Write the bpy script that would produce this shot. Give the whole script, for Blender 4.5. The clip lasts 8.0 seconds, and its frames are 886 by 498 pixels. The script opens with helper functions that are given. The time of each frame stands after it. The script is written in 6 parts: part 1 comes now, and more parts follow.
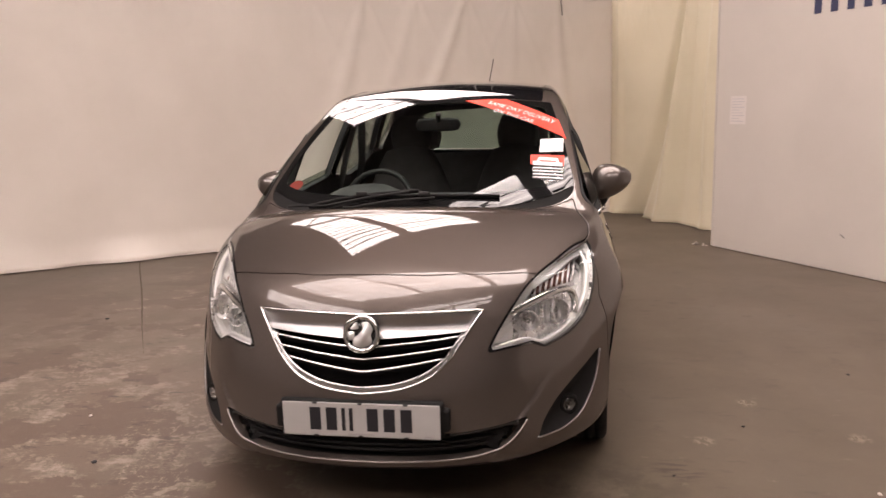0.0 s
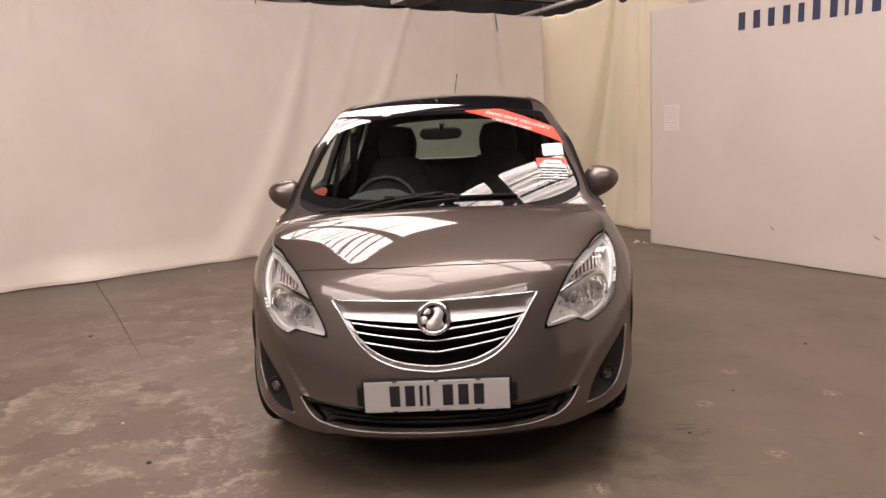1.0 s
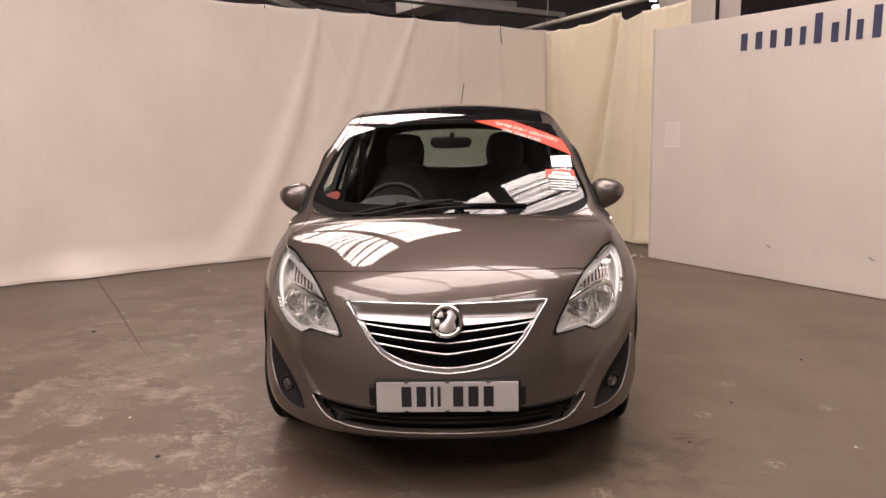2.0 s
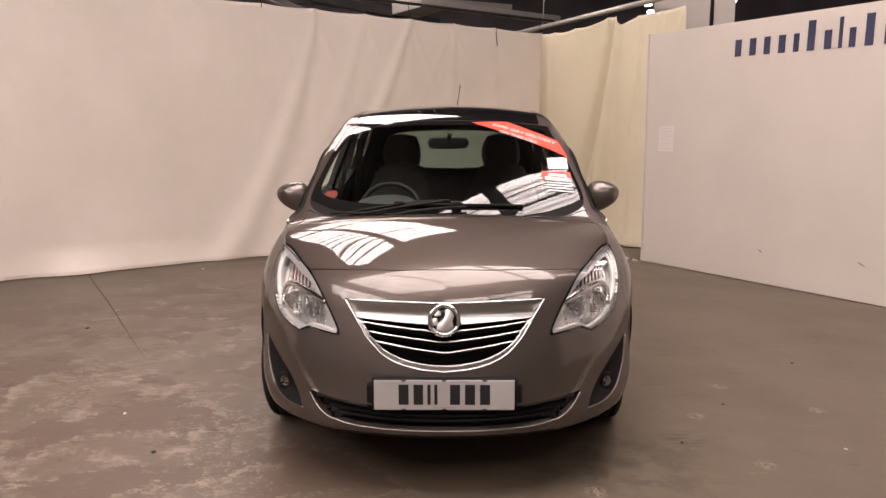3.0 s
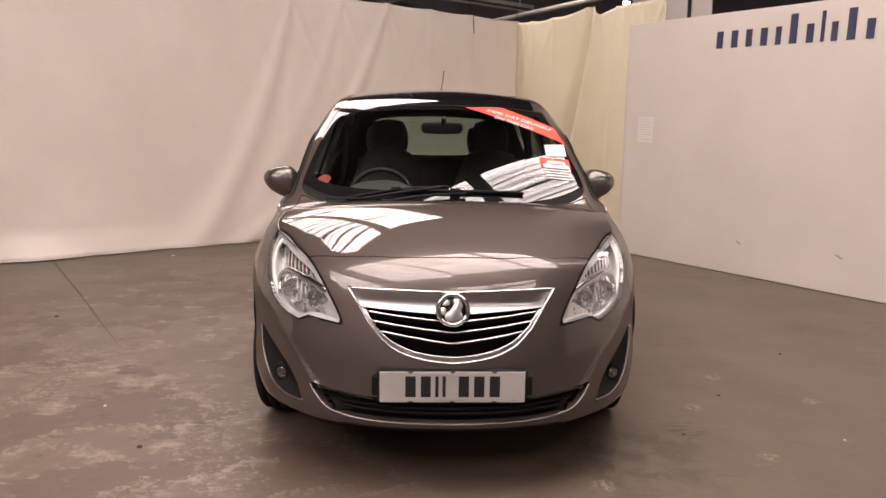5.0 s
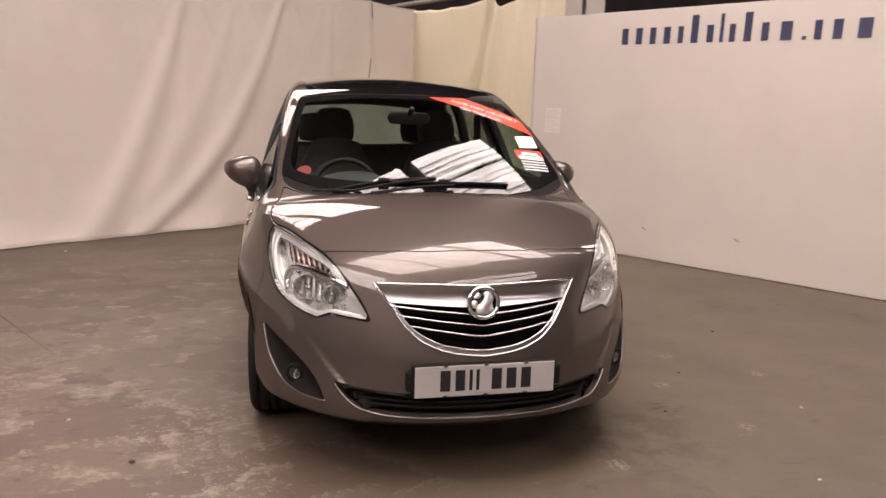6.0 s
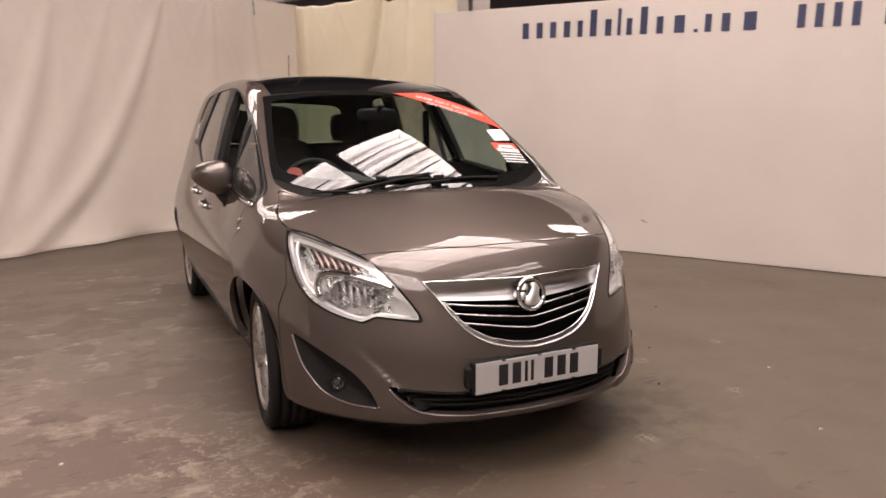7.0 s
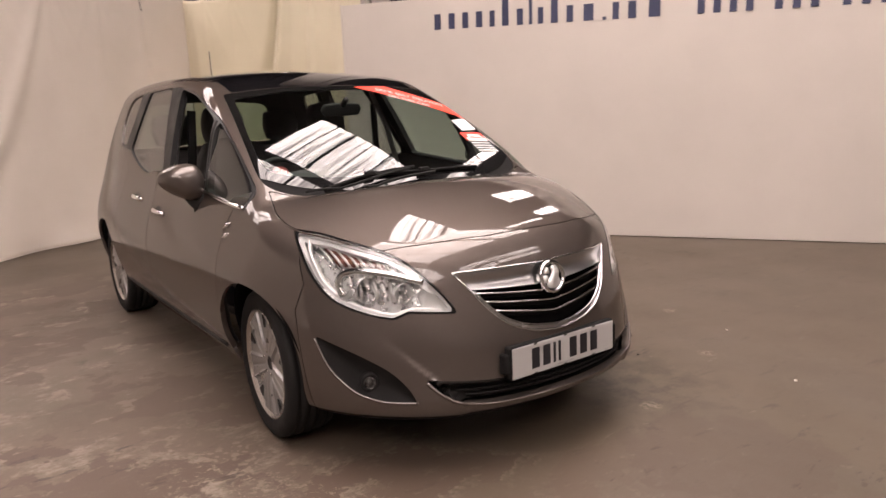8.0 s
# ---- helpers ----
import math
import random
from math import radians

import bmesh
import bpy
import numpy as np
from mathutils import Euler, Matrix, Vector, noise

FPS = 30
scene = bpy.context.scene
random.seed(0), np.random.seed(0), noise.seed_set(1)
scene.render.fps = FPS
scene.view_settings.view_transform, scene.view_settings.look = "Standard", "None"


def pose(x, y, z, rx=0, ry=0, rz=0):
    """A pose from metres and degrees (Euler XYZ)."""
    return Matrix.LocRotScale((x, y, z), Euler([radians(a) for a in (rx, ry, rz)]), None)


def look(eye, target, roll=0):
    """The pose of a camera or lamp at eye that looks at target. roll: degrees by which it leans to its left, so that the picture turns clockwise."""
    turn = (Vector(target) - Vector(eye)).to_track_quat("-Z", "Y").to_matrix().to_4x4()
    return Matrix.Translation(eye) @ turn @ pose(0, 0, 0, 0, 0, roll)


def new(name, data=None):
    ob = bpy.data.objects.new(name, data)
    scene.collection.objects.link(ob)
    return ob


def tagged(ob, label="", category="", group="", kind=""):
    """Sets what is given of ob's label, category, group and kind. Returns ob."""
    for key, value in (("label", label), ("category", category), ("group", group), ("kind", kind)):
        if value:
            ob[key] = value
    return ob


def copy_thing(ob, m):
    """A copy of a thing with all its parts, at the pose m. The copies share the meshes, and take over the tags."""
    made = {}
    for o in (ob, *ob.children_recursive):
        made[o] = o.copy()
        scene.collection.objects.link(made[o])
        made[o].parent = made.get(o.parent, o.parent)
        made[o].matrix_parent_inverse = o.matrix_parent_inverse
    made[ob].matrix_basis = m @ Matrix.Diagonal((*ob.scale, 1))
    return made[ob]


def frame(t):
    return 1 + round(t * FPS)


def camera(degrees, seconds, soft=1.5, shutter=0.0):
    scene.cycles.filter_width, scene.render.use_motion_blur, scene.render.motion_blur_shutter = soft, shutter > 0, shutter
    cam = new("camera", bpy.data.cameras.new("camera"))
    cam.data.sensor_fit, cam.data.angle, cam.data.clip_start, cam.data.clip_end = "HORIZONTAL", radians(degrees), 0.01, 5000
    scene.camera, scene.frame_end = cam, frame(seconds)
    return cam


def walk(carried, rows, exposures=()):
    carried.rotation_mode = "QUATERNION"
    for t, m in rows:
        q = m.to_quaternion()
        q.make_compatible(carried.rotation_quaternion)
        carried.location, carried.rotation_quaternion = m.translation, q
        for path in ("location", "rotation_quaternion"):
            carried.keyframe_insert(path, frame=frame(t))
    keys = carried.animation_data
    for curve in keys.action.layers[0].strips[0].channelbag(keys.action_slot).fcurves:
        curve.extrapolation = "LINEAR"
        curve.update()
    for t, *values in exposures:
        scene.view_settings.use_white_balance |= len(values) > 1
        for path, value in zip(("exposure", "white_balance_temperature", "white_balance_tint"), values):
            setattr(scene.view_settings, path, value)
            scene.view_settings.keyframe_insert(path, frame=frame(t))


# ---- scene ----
cam = camera(62.8, 8.0, shutter=0.5)
PATH = [
    (0, (0.629, -2.13, 1.35), (0.316, -0.185, 1.002), -1.8),
    (0.5, (0.38, -2.338, 1.344), (0.202, -0.373, 1.017), -2.5),
    (1, (0.129, -2.477, 1.342), (0.065, -0.504, 1.022), -2.9),
    (1.5, (0.064, -2.525, 1.342), (0.01, -0.549, 1.037), -1.6),
    (3, (0.021, -2.575, 1.337), (0.003, -0.597, 1.045), -0.2),
    (3.5, (0.014, -2.572, 1.337), (0.009, -0.594, 1.039), 0.1),
    (4, (-0.007, -2.567, 1.33), (0.003, -0.59, 1.026), 0.2),
    (4.5, (-0.036, -2.558, 1.328), (-0.003, -0.583, 1.015), 1.0),
    (5, (-0.149, -2.476, 1.311), (-0.063, -0.504, 0.992), 0.8),
    (6.3, (-0.95, -2.318, 1.322), (-0.366, -0.438, 0.971), 1.7),
    (6.5, (-1.066, -2.261, 1.31), (-0.418, -0.401, 0.962), 1.4),
    (7, (-1.409, -2.116, 1.302), (-0.552, -0.343, 0.952), -0.2),
    (7.5, (-1.631, -1.955, 1.297), (-0.624, -0.267, 0.928), -1.3),
    (8, (-1.865, -1.846, 1.307), (-0.72, -0.25, 0.93), -2.5),
]
walk(cam, [(t, look(eye, target, roll)) for t, eye, target, roll in PATH])

# ---------------------------------------------------------------- world and light
world = bpy.data.worlds.new("world")
scene.world = world
world.use_nodes = True
sky = world.node_tree.nodes.new("ShaderNodeTexSky")
sky.sky_type, sky.sun_disc = "NISHITA", False
sky.sun_elevation, sky.sun_rotation = radians(40), radians(150)
world.node_tree.links.new(sky.outputs[0], world.node_tree.nodes["Background"].inputs[0])
world.node_tree.nodes["Background"].inputs[1].default_value = 0.08
scene.view_settings.exposure = 0.0
ROOF_Z = 6.0
DAYLIGHT, ROOFLIGHT_STRENGTH = (1.0, 0.843, 0.802), 18.9

# ---------------------------------------------------------------- materials
def shader(name):
    m = bpy.data.materials.new(name)
    m.use_nodes = True
    return m, m.node_tree, m.node_tree.nodes["Principled BSDF"]


def noise_of(tree, scale, detail=4.0, rough=0.55, stretch=(1, 1, 1)):
    co, mp, no = (tree.nodes.new(k) for k in ("ShaderNodeTexCoord", "ShaderNodeMapping", "ShaderNodeTexNoise"))
    mp.inputs["Scale"].default_value = stretch
    no.inputs["Scale"].default_value, no.inputs["Detail"].default_value, no.inputs["Roughness"].default_value = scale, detail, rough
    tree.links.new(co.outputs["Object"], mp.inputs["Vector"])
    tree.links.new(mp.outputs[0], no.inputs["Vector"])
    return no.outputs["Fac"]


def ramp_of(tree, fac, stops):
    r = tree.nodes.new("ShaderNodeValToRGB")
    while len(r.color_ramp.elements) < len(stops):
        r.color_ramp.elements.new(0.5)
    for e, (at, c) in zip(r.color_ramp.elements, stops):
        e.position, e.color = at, (*c, 1) if len(c) == 3 else c
    tree.links.new(fac, r.inputs[0])
    return r.outputs[0]


def mixed(tree, fac, a, b, how="MIX"):
    mx = tree.nodes.new("ShaderNodeMix")
    mx.data_type, mx.blend_type = "RGBA", how
    for sock, v in ((mx.inputs[0], fac), (mx.inputs[6], a), (mx.inputs[7], b)):
        if isinstance(v, bpy.types.NodeSocket):
            tree.links.new(v, sock)
        else:
            sock.default_value = v if isinstance(v, (int, float)) else (*v, 1)
    return mx.outputs[2]


def bumped(tree, bsdf, fac, strength, distance=0.01):
    b = tree.nodes.new("ShaderNodeBump")
    b.inputs["Strength"].default_value, b.inputs["Distance"].default_value = strength, distance
    tree.links.new(fac, b.inputs["Height"])
    tree.links.new(b.outputs[0], bsdf.inputs["Normal"])


def surface(name, colour, rough=0.5, metal=0.0, vary=0.12, scale=6.0, grain=80.0, bump=0.1, depth=0.002, coat=0.0, spread=0.1, shine=0.5):
    """A plain real surface: colour with blotches and grain, uneven roughness and a fine relief."""
    m, tree, b = shader(name)
    big, fine = noise_of(tree, scale), noise_of(tree, grain, 3)
    dark, light = [c * (1 - vary) for c in colour], [min(1, c * (1 + vary)) for c in colour]
    tree.links.new(ramp_of(tree, big, [(0.3, dark), (0.7, light)]), b.inputs["Base Color"])
    tree.links.new(ramp_of(tree, big, [(0.3, [max(0, rough - spread)] * 3), (0.7, [min(1, rough + spread)] * 3)]), b.inputs["Roughness"])
    b.inputs["Metallic"].default_value = metal
    b.inputs["Coat Weight"].default_value = coat
    b.inputs["Specular IOR Level"].default_value = shine
    b.inputs["Coat Roughness"].default_value = 0.04
    if bump:
        bumped(tree, b, fine, bump, depth)
    return m


def clear(name, tint, gloss_rough=0.0, least=0.045):
    """A thin pane: light passes straight through, tinted, and gloss grows towards grazing."""
    m = bpy.data.materials.new(name)
    m.use_nodes = True
    tree = m.node_tree
    tree.nodes.remove(tree.nodes["Principled BSDF"])
    t, g, mx, lw, power, span = (tree.nodes.new(k) for k in ("ShaderNodeBsdfTransparent", "ShaderNodeBsdfGlossy", "ShaderNodeMixShader", "ShaderNodeLayerWeight", "ShaderNodeMath", "ShaderNodeMapRange"))
    t.inputs[0].default_value = (*tint, 1)
    g.inputs["Roughness"].default_value = gloss_rough
    lw.inputs[0].default_value = 0.5
    power.operation, power.inputs[1].default_value = "POWER", 3.5
    span.inputs["To Min"].default_value = least
    tree.links.new(lw.outputs["Facing"], power.inputs[0])
    tree.links.new(power.outputs[0], span.inputs[0])
    tree.links.new(span.outputs[0], mx.inputs[0])
    tree.links.new(t.outputs[0], mx.inputs[1])
    tree.links.new(g.outputs[0], mx.inputs[2])
    tree.links.new(mx.outputs[0], tree.nodes["Material Output"].inputs[0])
    return m


def glowing(name, colour, strength):
    m, tree, b = shader(name)
    b.inputs["Base Color"].default_value = (*colour, 1)
    b.inputs["Emission Color"].default_value = (*colour, 1)
    b.inputs["Emission Strength"].default_value = strength
    return m


def car_paint():
    m, tree, b = shader("bronze_metallic_paint")
    flake, big = noise_of(tree, 900, 1), noise_of(tree, 3, 3)
    base = ramp_of(tree, flake, [(0.35, (0.082, 0.0676, 0.0595)), (0.65, (0.150, 0.1257, 0.1126))])
    tree.links.new(mixed(tree, big, base, (0.114, 0.0947, 0.0838)), b.inputs["Base Color"])
    b.inputs["Metallic"].default_value, b.inputs["Roughness"].default_value = 0.8, 0.46
    b.inputs["Specular IOR Level"].default_value = 0.0
    b.inputs["Specular Tint"].default_value = (0.36, 0.315, 0.295, 1)
    b.inputs["Coat Weight"].default_value, b.inputs["Coat Roughness"].default_value = 0.95, 0.015
    b.inputs["Coat IOR"].default_value = 1.57
    bumped(tree, b, noise_of(tree, 30, 2), 0.015, 0.002)
    return m


def rooflight():
    """Weathered translucent sheet: daylight comes through it, less where dirt streaks lie."""
    m, tree, b = shader("rooflight_daylight")
    dirt = noise_of(tree, 2.6, 8, 0.72, (0.10, 4.0, 1))
    tree.links.new(ramp_of(tree, dirt, [(0.40, [c * 0.12 for c in DAYLIGHT]), (0.50, [c * 0.52 for c in DAYLIGHT]), (0.64, DAYLIGHT)]), b.inputs["Emission Color"])
    b.inputs["Base Color"].default_value = (0.5, 0.5, 0.5, 1)
    b.inputs["Emission Strength"].default_value = ROOFLIGHT_STRENGTH
    return m


PAINT = car_paint()
CHROME = surface("chrome", (0.66, 0.655, 0.65), 0.09, 1.0, 0.03, 8, 60, 0.02, 0.0005, spread=0.03)
BAR_SATIN = surface("satin_silver_bar", (0.37, 0.36, 0.357), 0.34, 1.0, 0.05, 8, 60, 0.02, 0.0005, spread=0.05)
BRUSHED = surface("satin_chrome", (0.50, 0.49, 0.48), 0.24, 1.0, 0.05, 8, 60, 0.02, 0.0005, spread=0.05)
ALLOY = surface("silver_alloy_lacquer", (0.33, 0.322, 0.313), 0.34, 0.65, 0.06, 10, 90, 0.05, 0.0005, coat=0.4)
LAMP_SILVER = surface("lamp_silver", (0.74, 0.73, 0.72), 0.34, 0.45, 0.04, 8, 60, 0.02, 0.0005, spread=0.05)
LAMP_GREY = surface("lamp_grey", (0.60, 0.585, 0.57), 0.34, 0.85, 0.15, 30, 90, 0.3, 0.002, spread=0.05)
# red print darkened in its colour for the dimness behind the windscreen
DIMMED_RED = surface("dimmed_red_print", (0.24, 0.020, 0.012), 0.6, 0, 0.06, 20, 200, 0.03, 0.0004)
TRIM_BLACK = surface("black_window_trim", (0.012, 0.0115, 0.0115), 0.45, 0, 0.1, 8, 80, 0.05, 0.0004, shine=0.3)
FRIT = surface("black_glass_border", (0.008, 0.008, 0.008), 0.012, 0, 0.1, 8, 80, 0.0, 0.0004, shine=0.5, spread=0.01)
COWL_BLACK = surface("black_cowl_plastic", (0.014, 0.0132, 0.013), 0.75, 0, 0.15, 9, 300, 0.2, 0.0006, shine=0.08)
FACETS = surface("faceted_reflector", (0.80, 0.79, 0.78), 0.28, 0.9, 0.12, 45, 75, 0.42, 0.006, spread=0.06)
FOG_BOWL = surface("dull_fog_reflector", (0.14, 0.135, 0.13), 0.3, 0.9, 0.2, 45, 75, 0.5, 0.005, spread=0.06)
ARCH_BLACK = surface("matt_arch_liner", (0.007, 0.0065, 0.0065), 0.95, 0, 0.2, 6, 60, 0.2, shine=0.03)
SMOKED = surface("smoked_indicator_lens", (0.17, 0.075, 0.060), 0.25, 0.2, 0.25, 40, 90, 0.3, 0.002)
RUBBER = surface("tyre_rubber", (0.014, 0.0132, 0.013), 0.8, 0, 0.25, 12, 140, 0.25, 0.001, shine=0.2)
BLACK = surface("black_textured_plastic", (0.024, 0.0225, 0.022), 0.6, 0, 0.15, 9, 300, 0.2, 0.0006, shine=0.22)
GLOSS_BLACK = surface("gloss_black_plastic", (0.012, 0.012, 0.013), 0.12, 0, 0.1, 8, 60, 0.01, 0.0004, coat=0.5, spread=0.04)
VOID = surface("dark_underbody", (0.018, 0.0165, 0.016), 0.85, 0, 0.2, 6, 60, 0.2)
ROOF_GLASS = surface("black_roof_glass", (0.006, 0.006, 0.007), 0.05, 0, 0.05, 4, 30, 0.005, 0.0003, coat=1.0, spread=0.02)
FABRIC = surface("dark_seat_fabric", (0.080, 0.075, 0.074), 0.9, 0, 0.2, 14, 260, 0.5, 0.002)
POST_TRIM = surface("pale_grey_post_trim", (0.26, 0.25, 0.245), 0.6, 0, 0.08, 10, 200, 0.1, 0.0005)
DASH = surface("dark_dashboard_plastic", (0.040, 0.038, 0.038), 0.6, 0, 0.15, 10, 320, 0.35, 0.0008)
WINDSCREEN_GLASS = clear("windscreen_glass", (0.75, 0.84, 0.80), 0.0, 0.055)
REAR_GLASS = clear("rear_window_glass", (0.36, 0.445, 0.405))
SIDE_GLASS = clear("side_glass", (0.50, 0.58, 0.53))
TINTED_GLASS = clear("rear_tinted_glass", (0.46, 0.49, 0.465))
LENS = clear("lamp_lens", (0.95, 0.96, 0.96), 0.01, 0.07)
RED = surface("red_print", (0.80, 0.045, 0.02), 0.45, 0, 0.03, 5, 200, 0.03, 0.0004)
WHITE_PRINT = surface("white_print", (0.80, 0.79, 0.78), 0.5, 0, 0.03, 5, 200, 0.03, 0.0004)
INK = surface("dark_ink", (0.012, 0.012, 0.016), 0.5, 0, 0.05, 5, 200, 0.02, 0.0004)
GREY_INK = surface("grey_ink", (0.35, 0.33, 0.33), 0.5, 0, 0.05, 5, 200, 0.02, 0.0004)
BLUE_INK = surface("navy_wall_lettering", (0.035, 0.04, 0.085), 0.45, 0, 0.1, 5, 200, 0.03, 0.0006)
AMBER = surface("amber_indicator", (0.20, 0.085, 0.045), 0.25, 0, 0.1, 8, 60, 0.05)
PLATE_WHITE = surface("white_plate", (0.45, 0.44, 0.43), 0.35, 0, 0.04, 6, 120, 0.03, 0.0004, coat=0.5)


def concrete():
    """A worn screed: smooth brown-grey, with zones where the skin has flaked into pale and reddish scales, and dark stains."""
    m, tree, b = shader("worn_concrete")

    def math_of(how, a, c):
        n = tree.nodes.new("ShaderNodeMath")
        n.operation, n.use_clamp = how, True
        for sock, v in ((n.inputs[0], a), (n.inputs[1], c)):
            if isinstance(v, (int, float)):
                sock.default_value = v
            else:
                tree.links.new(v, sock)
        return n.outputs[0]

    def mask(fac, low, high, top=1.0):
        return ramp_of(tree, fac, [(low, (0, 0, 0)), (high, (top,) * 3)])
    wide, mid = noise_of(tree, 0.35, 5, 0.6), noise_of(tree, 1.6, 8, 0.65)
    fine, streak = noise_of(tree, 70, 6, 0.7), noise_of(tree, 2.2, 6, 0.6, (1.0, 0.35, 1))
    scale, speck = noise_of(tree, 3.6, 14, 0.78, (1.0, 1.4, 1)), noise_of(tree, 11, 12, 0.80, (0.8, 1.4, 1))
    base = ramp_of(tree, mid, [(0.28, (0.074, 0.0555, 0.037)), (0.5, (0.0925, 0.0705, 0.0490)), (0.75, (0.109, 0.0843, 0.0605))])
    base = mixed(tree, mask(streak, 0.48, 0.72, 0.4), base, (0.064, 0.048, 0.035))
    base = mixed(tree, mask(fine, 0.3, 0.8, 0.25), base, (0.106, 0.089, 0.071))
    # faint lighter scuffs everywhere
    base = mixed(tree, mask(noise_of(tree, 1.1, 12, 0.72, (1.0, 0.5, 1)), 0.50, 0.70, 0.5), base, (0.108, 0.089, 0.070))
    # the flaked zone lies in the bay on the driver's side of the car and reaches round its front
    co, shift = tree.nodes.new("ShaderNodeTexCoord"), tree.nodes.new("ShaderNodeVectorMath")
    shift.operation, shift.inputs[1].default_value = "DISTANCE", (-2.0, 0.3, 0)
    tree.links.new(co.outputs["Object"], shift.inputs[0])
    far = tree.nodes.new("ShaderNodeMapRange")
    far.inputs["From Min"].default_value, far.inputs["From Max"].default_value = 2.7, 1.2
    tree.links.new(shift.outputs["Value"], far.inputs[0])
    near = far.outputs[0]
    zone = math_of("MULTIPLY", mask(noise_of(tree, 0.85, 8, 0.62), 0.42, 0.50), near)
    thin = math_of("MULTIPLY", mask(noise_of(tree, 0.9, 6, 0.6, (1, 1.3, 1)), 0.46, 0.60, 0.5), math_of("ADD", near, 0.25))
    # a second, smaller zone along the car's flank
    flank, reach = tree.nodes.new("ShaderNodeVectorMath"), tree.nodes.new("ShaderNodeMapRange")
    flank.operation, flank.inputs[1].default_value = "DISTANCE", (-1.5, 3.3, 0)
    tree.links.new(co.outputs["Object"], flank.inputs[0])
    reach.inputs["From Min"].default_value, reach.inputs["From Max"].default_value, reach.inputs["To Max"].default_value = 2.9, 1.2, 1.0
    tree.links.new(flank.outputs["Value"], reach.inputs[0])
    near = math_of("MAXIMUM", near, reach.outputs[0])
    # paler worn ground, its tone lifted further in place of missing light
    base = mixed(tree, math_of("MULTIPLY", mask(noise_of(tree, 1.3, 7, 0.6), 0.34, 0.58, 0.75), reach.outputs[0]), base, (0.150, 0.119, 0.091))
    # where the skin has peeled: smooth reddish ground, sharp-edged, and pale scales left along its edges
    peel = noise_of(tree, 1.7, 12, 0.64, (1.0, 1.25, 1))
    bared = math_of("MULTIPLY", mask(peel, 0.515, 0.527, 0.75), near)
    rim = math_of("MULTIPLY", math_of("MULTIPLY", mask(peel, 0.40, 0.47), math_of("SUBTRACT", 1.0, mask(peel, 0.52, 0.53))), near)
    base = mixed(tree, math_of("MULTIPLY", mask(noise_of(tree, 0.6, 4), 0.42, 0.6, 0.6), near), base, (0.118, 0.083, 0.063))
    base = mixed(tree, bared, base, (0.086, 0.0585, 0.0435))
    base = mixed(tree, math_of("MULTIPLY", mask(scale, 0.50, 0.53, 0.75), math_of("MULTIPLY", rim, zone)), base, (0.158, 0.128, 0.100))
    base = mixed(tree, math_of("MULTIPLY", mask(scale, 0.555, 0.58, 0.8), math_of("MULTIPLY", rim, near)), base, (0.225, 0.188, 0.150))
    base = mixed(tree, math_of("MULTIPLY", mask(speck, 0.56, 0.60, 0.7), math_of("MAXIMUM", math_of("MULTIPLY", rim, zone), thin)), base, (0.205, 0.170, 0.134))
    base = mixed(tree, math_of("MULTIPLY", mask(speck, 0.62, 0.66, 0.8), zone), base, (0.070, 0.049, 0.038))

    def spot_of(centre, outer, inner):
        d, r = tree.nodes.new("ShaderNodeVectorMath"), tree.nodes.new("ShaderNodeMapRange")
        d.operation, d.inputs[1].default_value = "DISTANCE", (*centre, 0)
        tree.links.new(co.outputs["Object"], d.inputs[0])
        r.inputs["From Min"].default_value, r.inputs["From Max"].default_value = outer, inner
        tree.links.new(d.outputs["Value"], r.inputs[0])
        return r.outputs[0]
    # an oily stain beside the passenger's front wheel, and the reddish tongue of an old spill
    ragged = noise_of(tree, 5.5, 10, 0.7)
    base = mixed(tree, math_of("MULTIPLY", mask(ragged, 0.47, 0.58, 0.75), spot_of((0.74, 0.28), 0.48, 0.15)), base, (0.034, 0.027, 0.019))
    base = mixed(tree, mask(math_of("ADD", math_of("MULTIPLY", ragged, 0.5), math_of("MULTIPLY", spot_of((0.42, -0.42), 0.60, 0.0), 0.5)), 0.44, 0.455, 0.4), base, (0.075, 0.052, 0.039))
    # pale chips strewn along the line of the joint, beyond its end
    line, off = tree.nodes.new("ShaderNodeVectorMath"), tree.nodes.new("ShaderNodeMath")
    line.operation, line.inputs[1].default_value = "DOT_PRODUCT", (0.852, 0.524, 0)
    tree.links.new(co.outputs["Object"], line.inputs[0])
    off.operation, off.inputs[1].default_value, off.inputs[2].default_value = "COMPARE", -0.64, 0.13
    tree.links.new(line.outputs["Value"], off.inputs[0])
    strip = math_of("MULTIPLY", off.outputs[0], spot_of((-1.02, 0.45), 0.62, 0.35))
    base = mixed(tree, math_of("MULTIPLY", strip, mask(noise_of(tree, 24, 9, 0.8), 0.55, 0.58, 0.8)), base, (0.235, 0.196, 0.155))
    # dark scrapes side by side, and single chips with pale edges
    base = mixed(tree, math_of("MULTIPLY", mask(noise_of(tree, 30, 4, 0.6, (0.25, 1.6, 1)), 0.50, 0.56, 0.85), spot_of((1.08, 0.57), 0.12, 0.05)), base, (0.030, 0.022, 0.017))
    for place in ((1.50, 1.28), (1.23, 0.84), (0.58, 0.06), (1.34, 0.30), (1.86, 0.92)):
        base = mixed(tree, math_of("MULTIPLY", mask(noise_of(tree, 38, 6, 0.7), 0.48, 0.53, 0.85), spot_of(place, 0.055, 0.025)), base, (0.215, 0.178, 0.140))
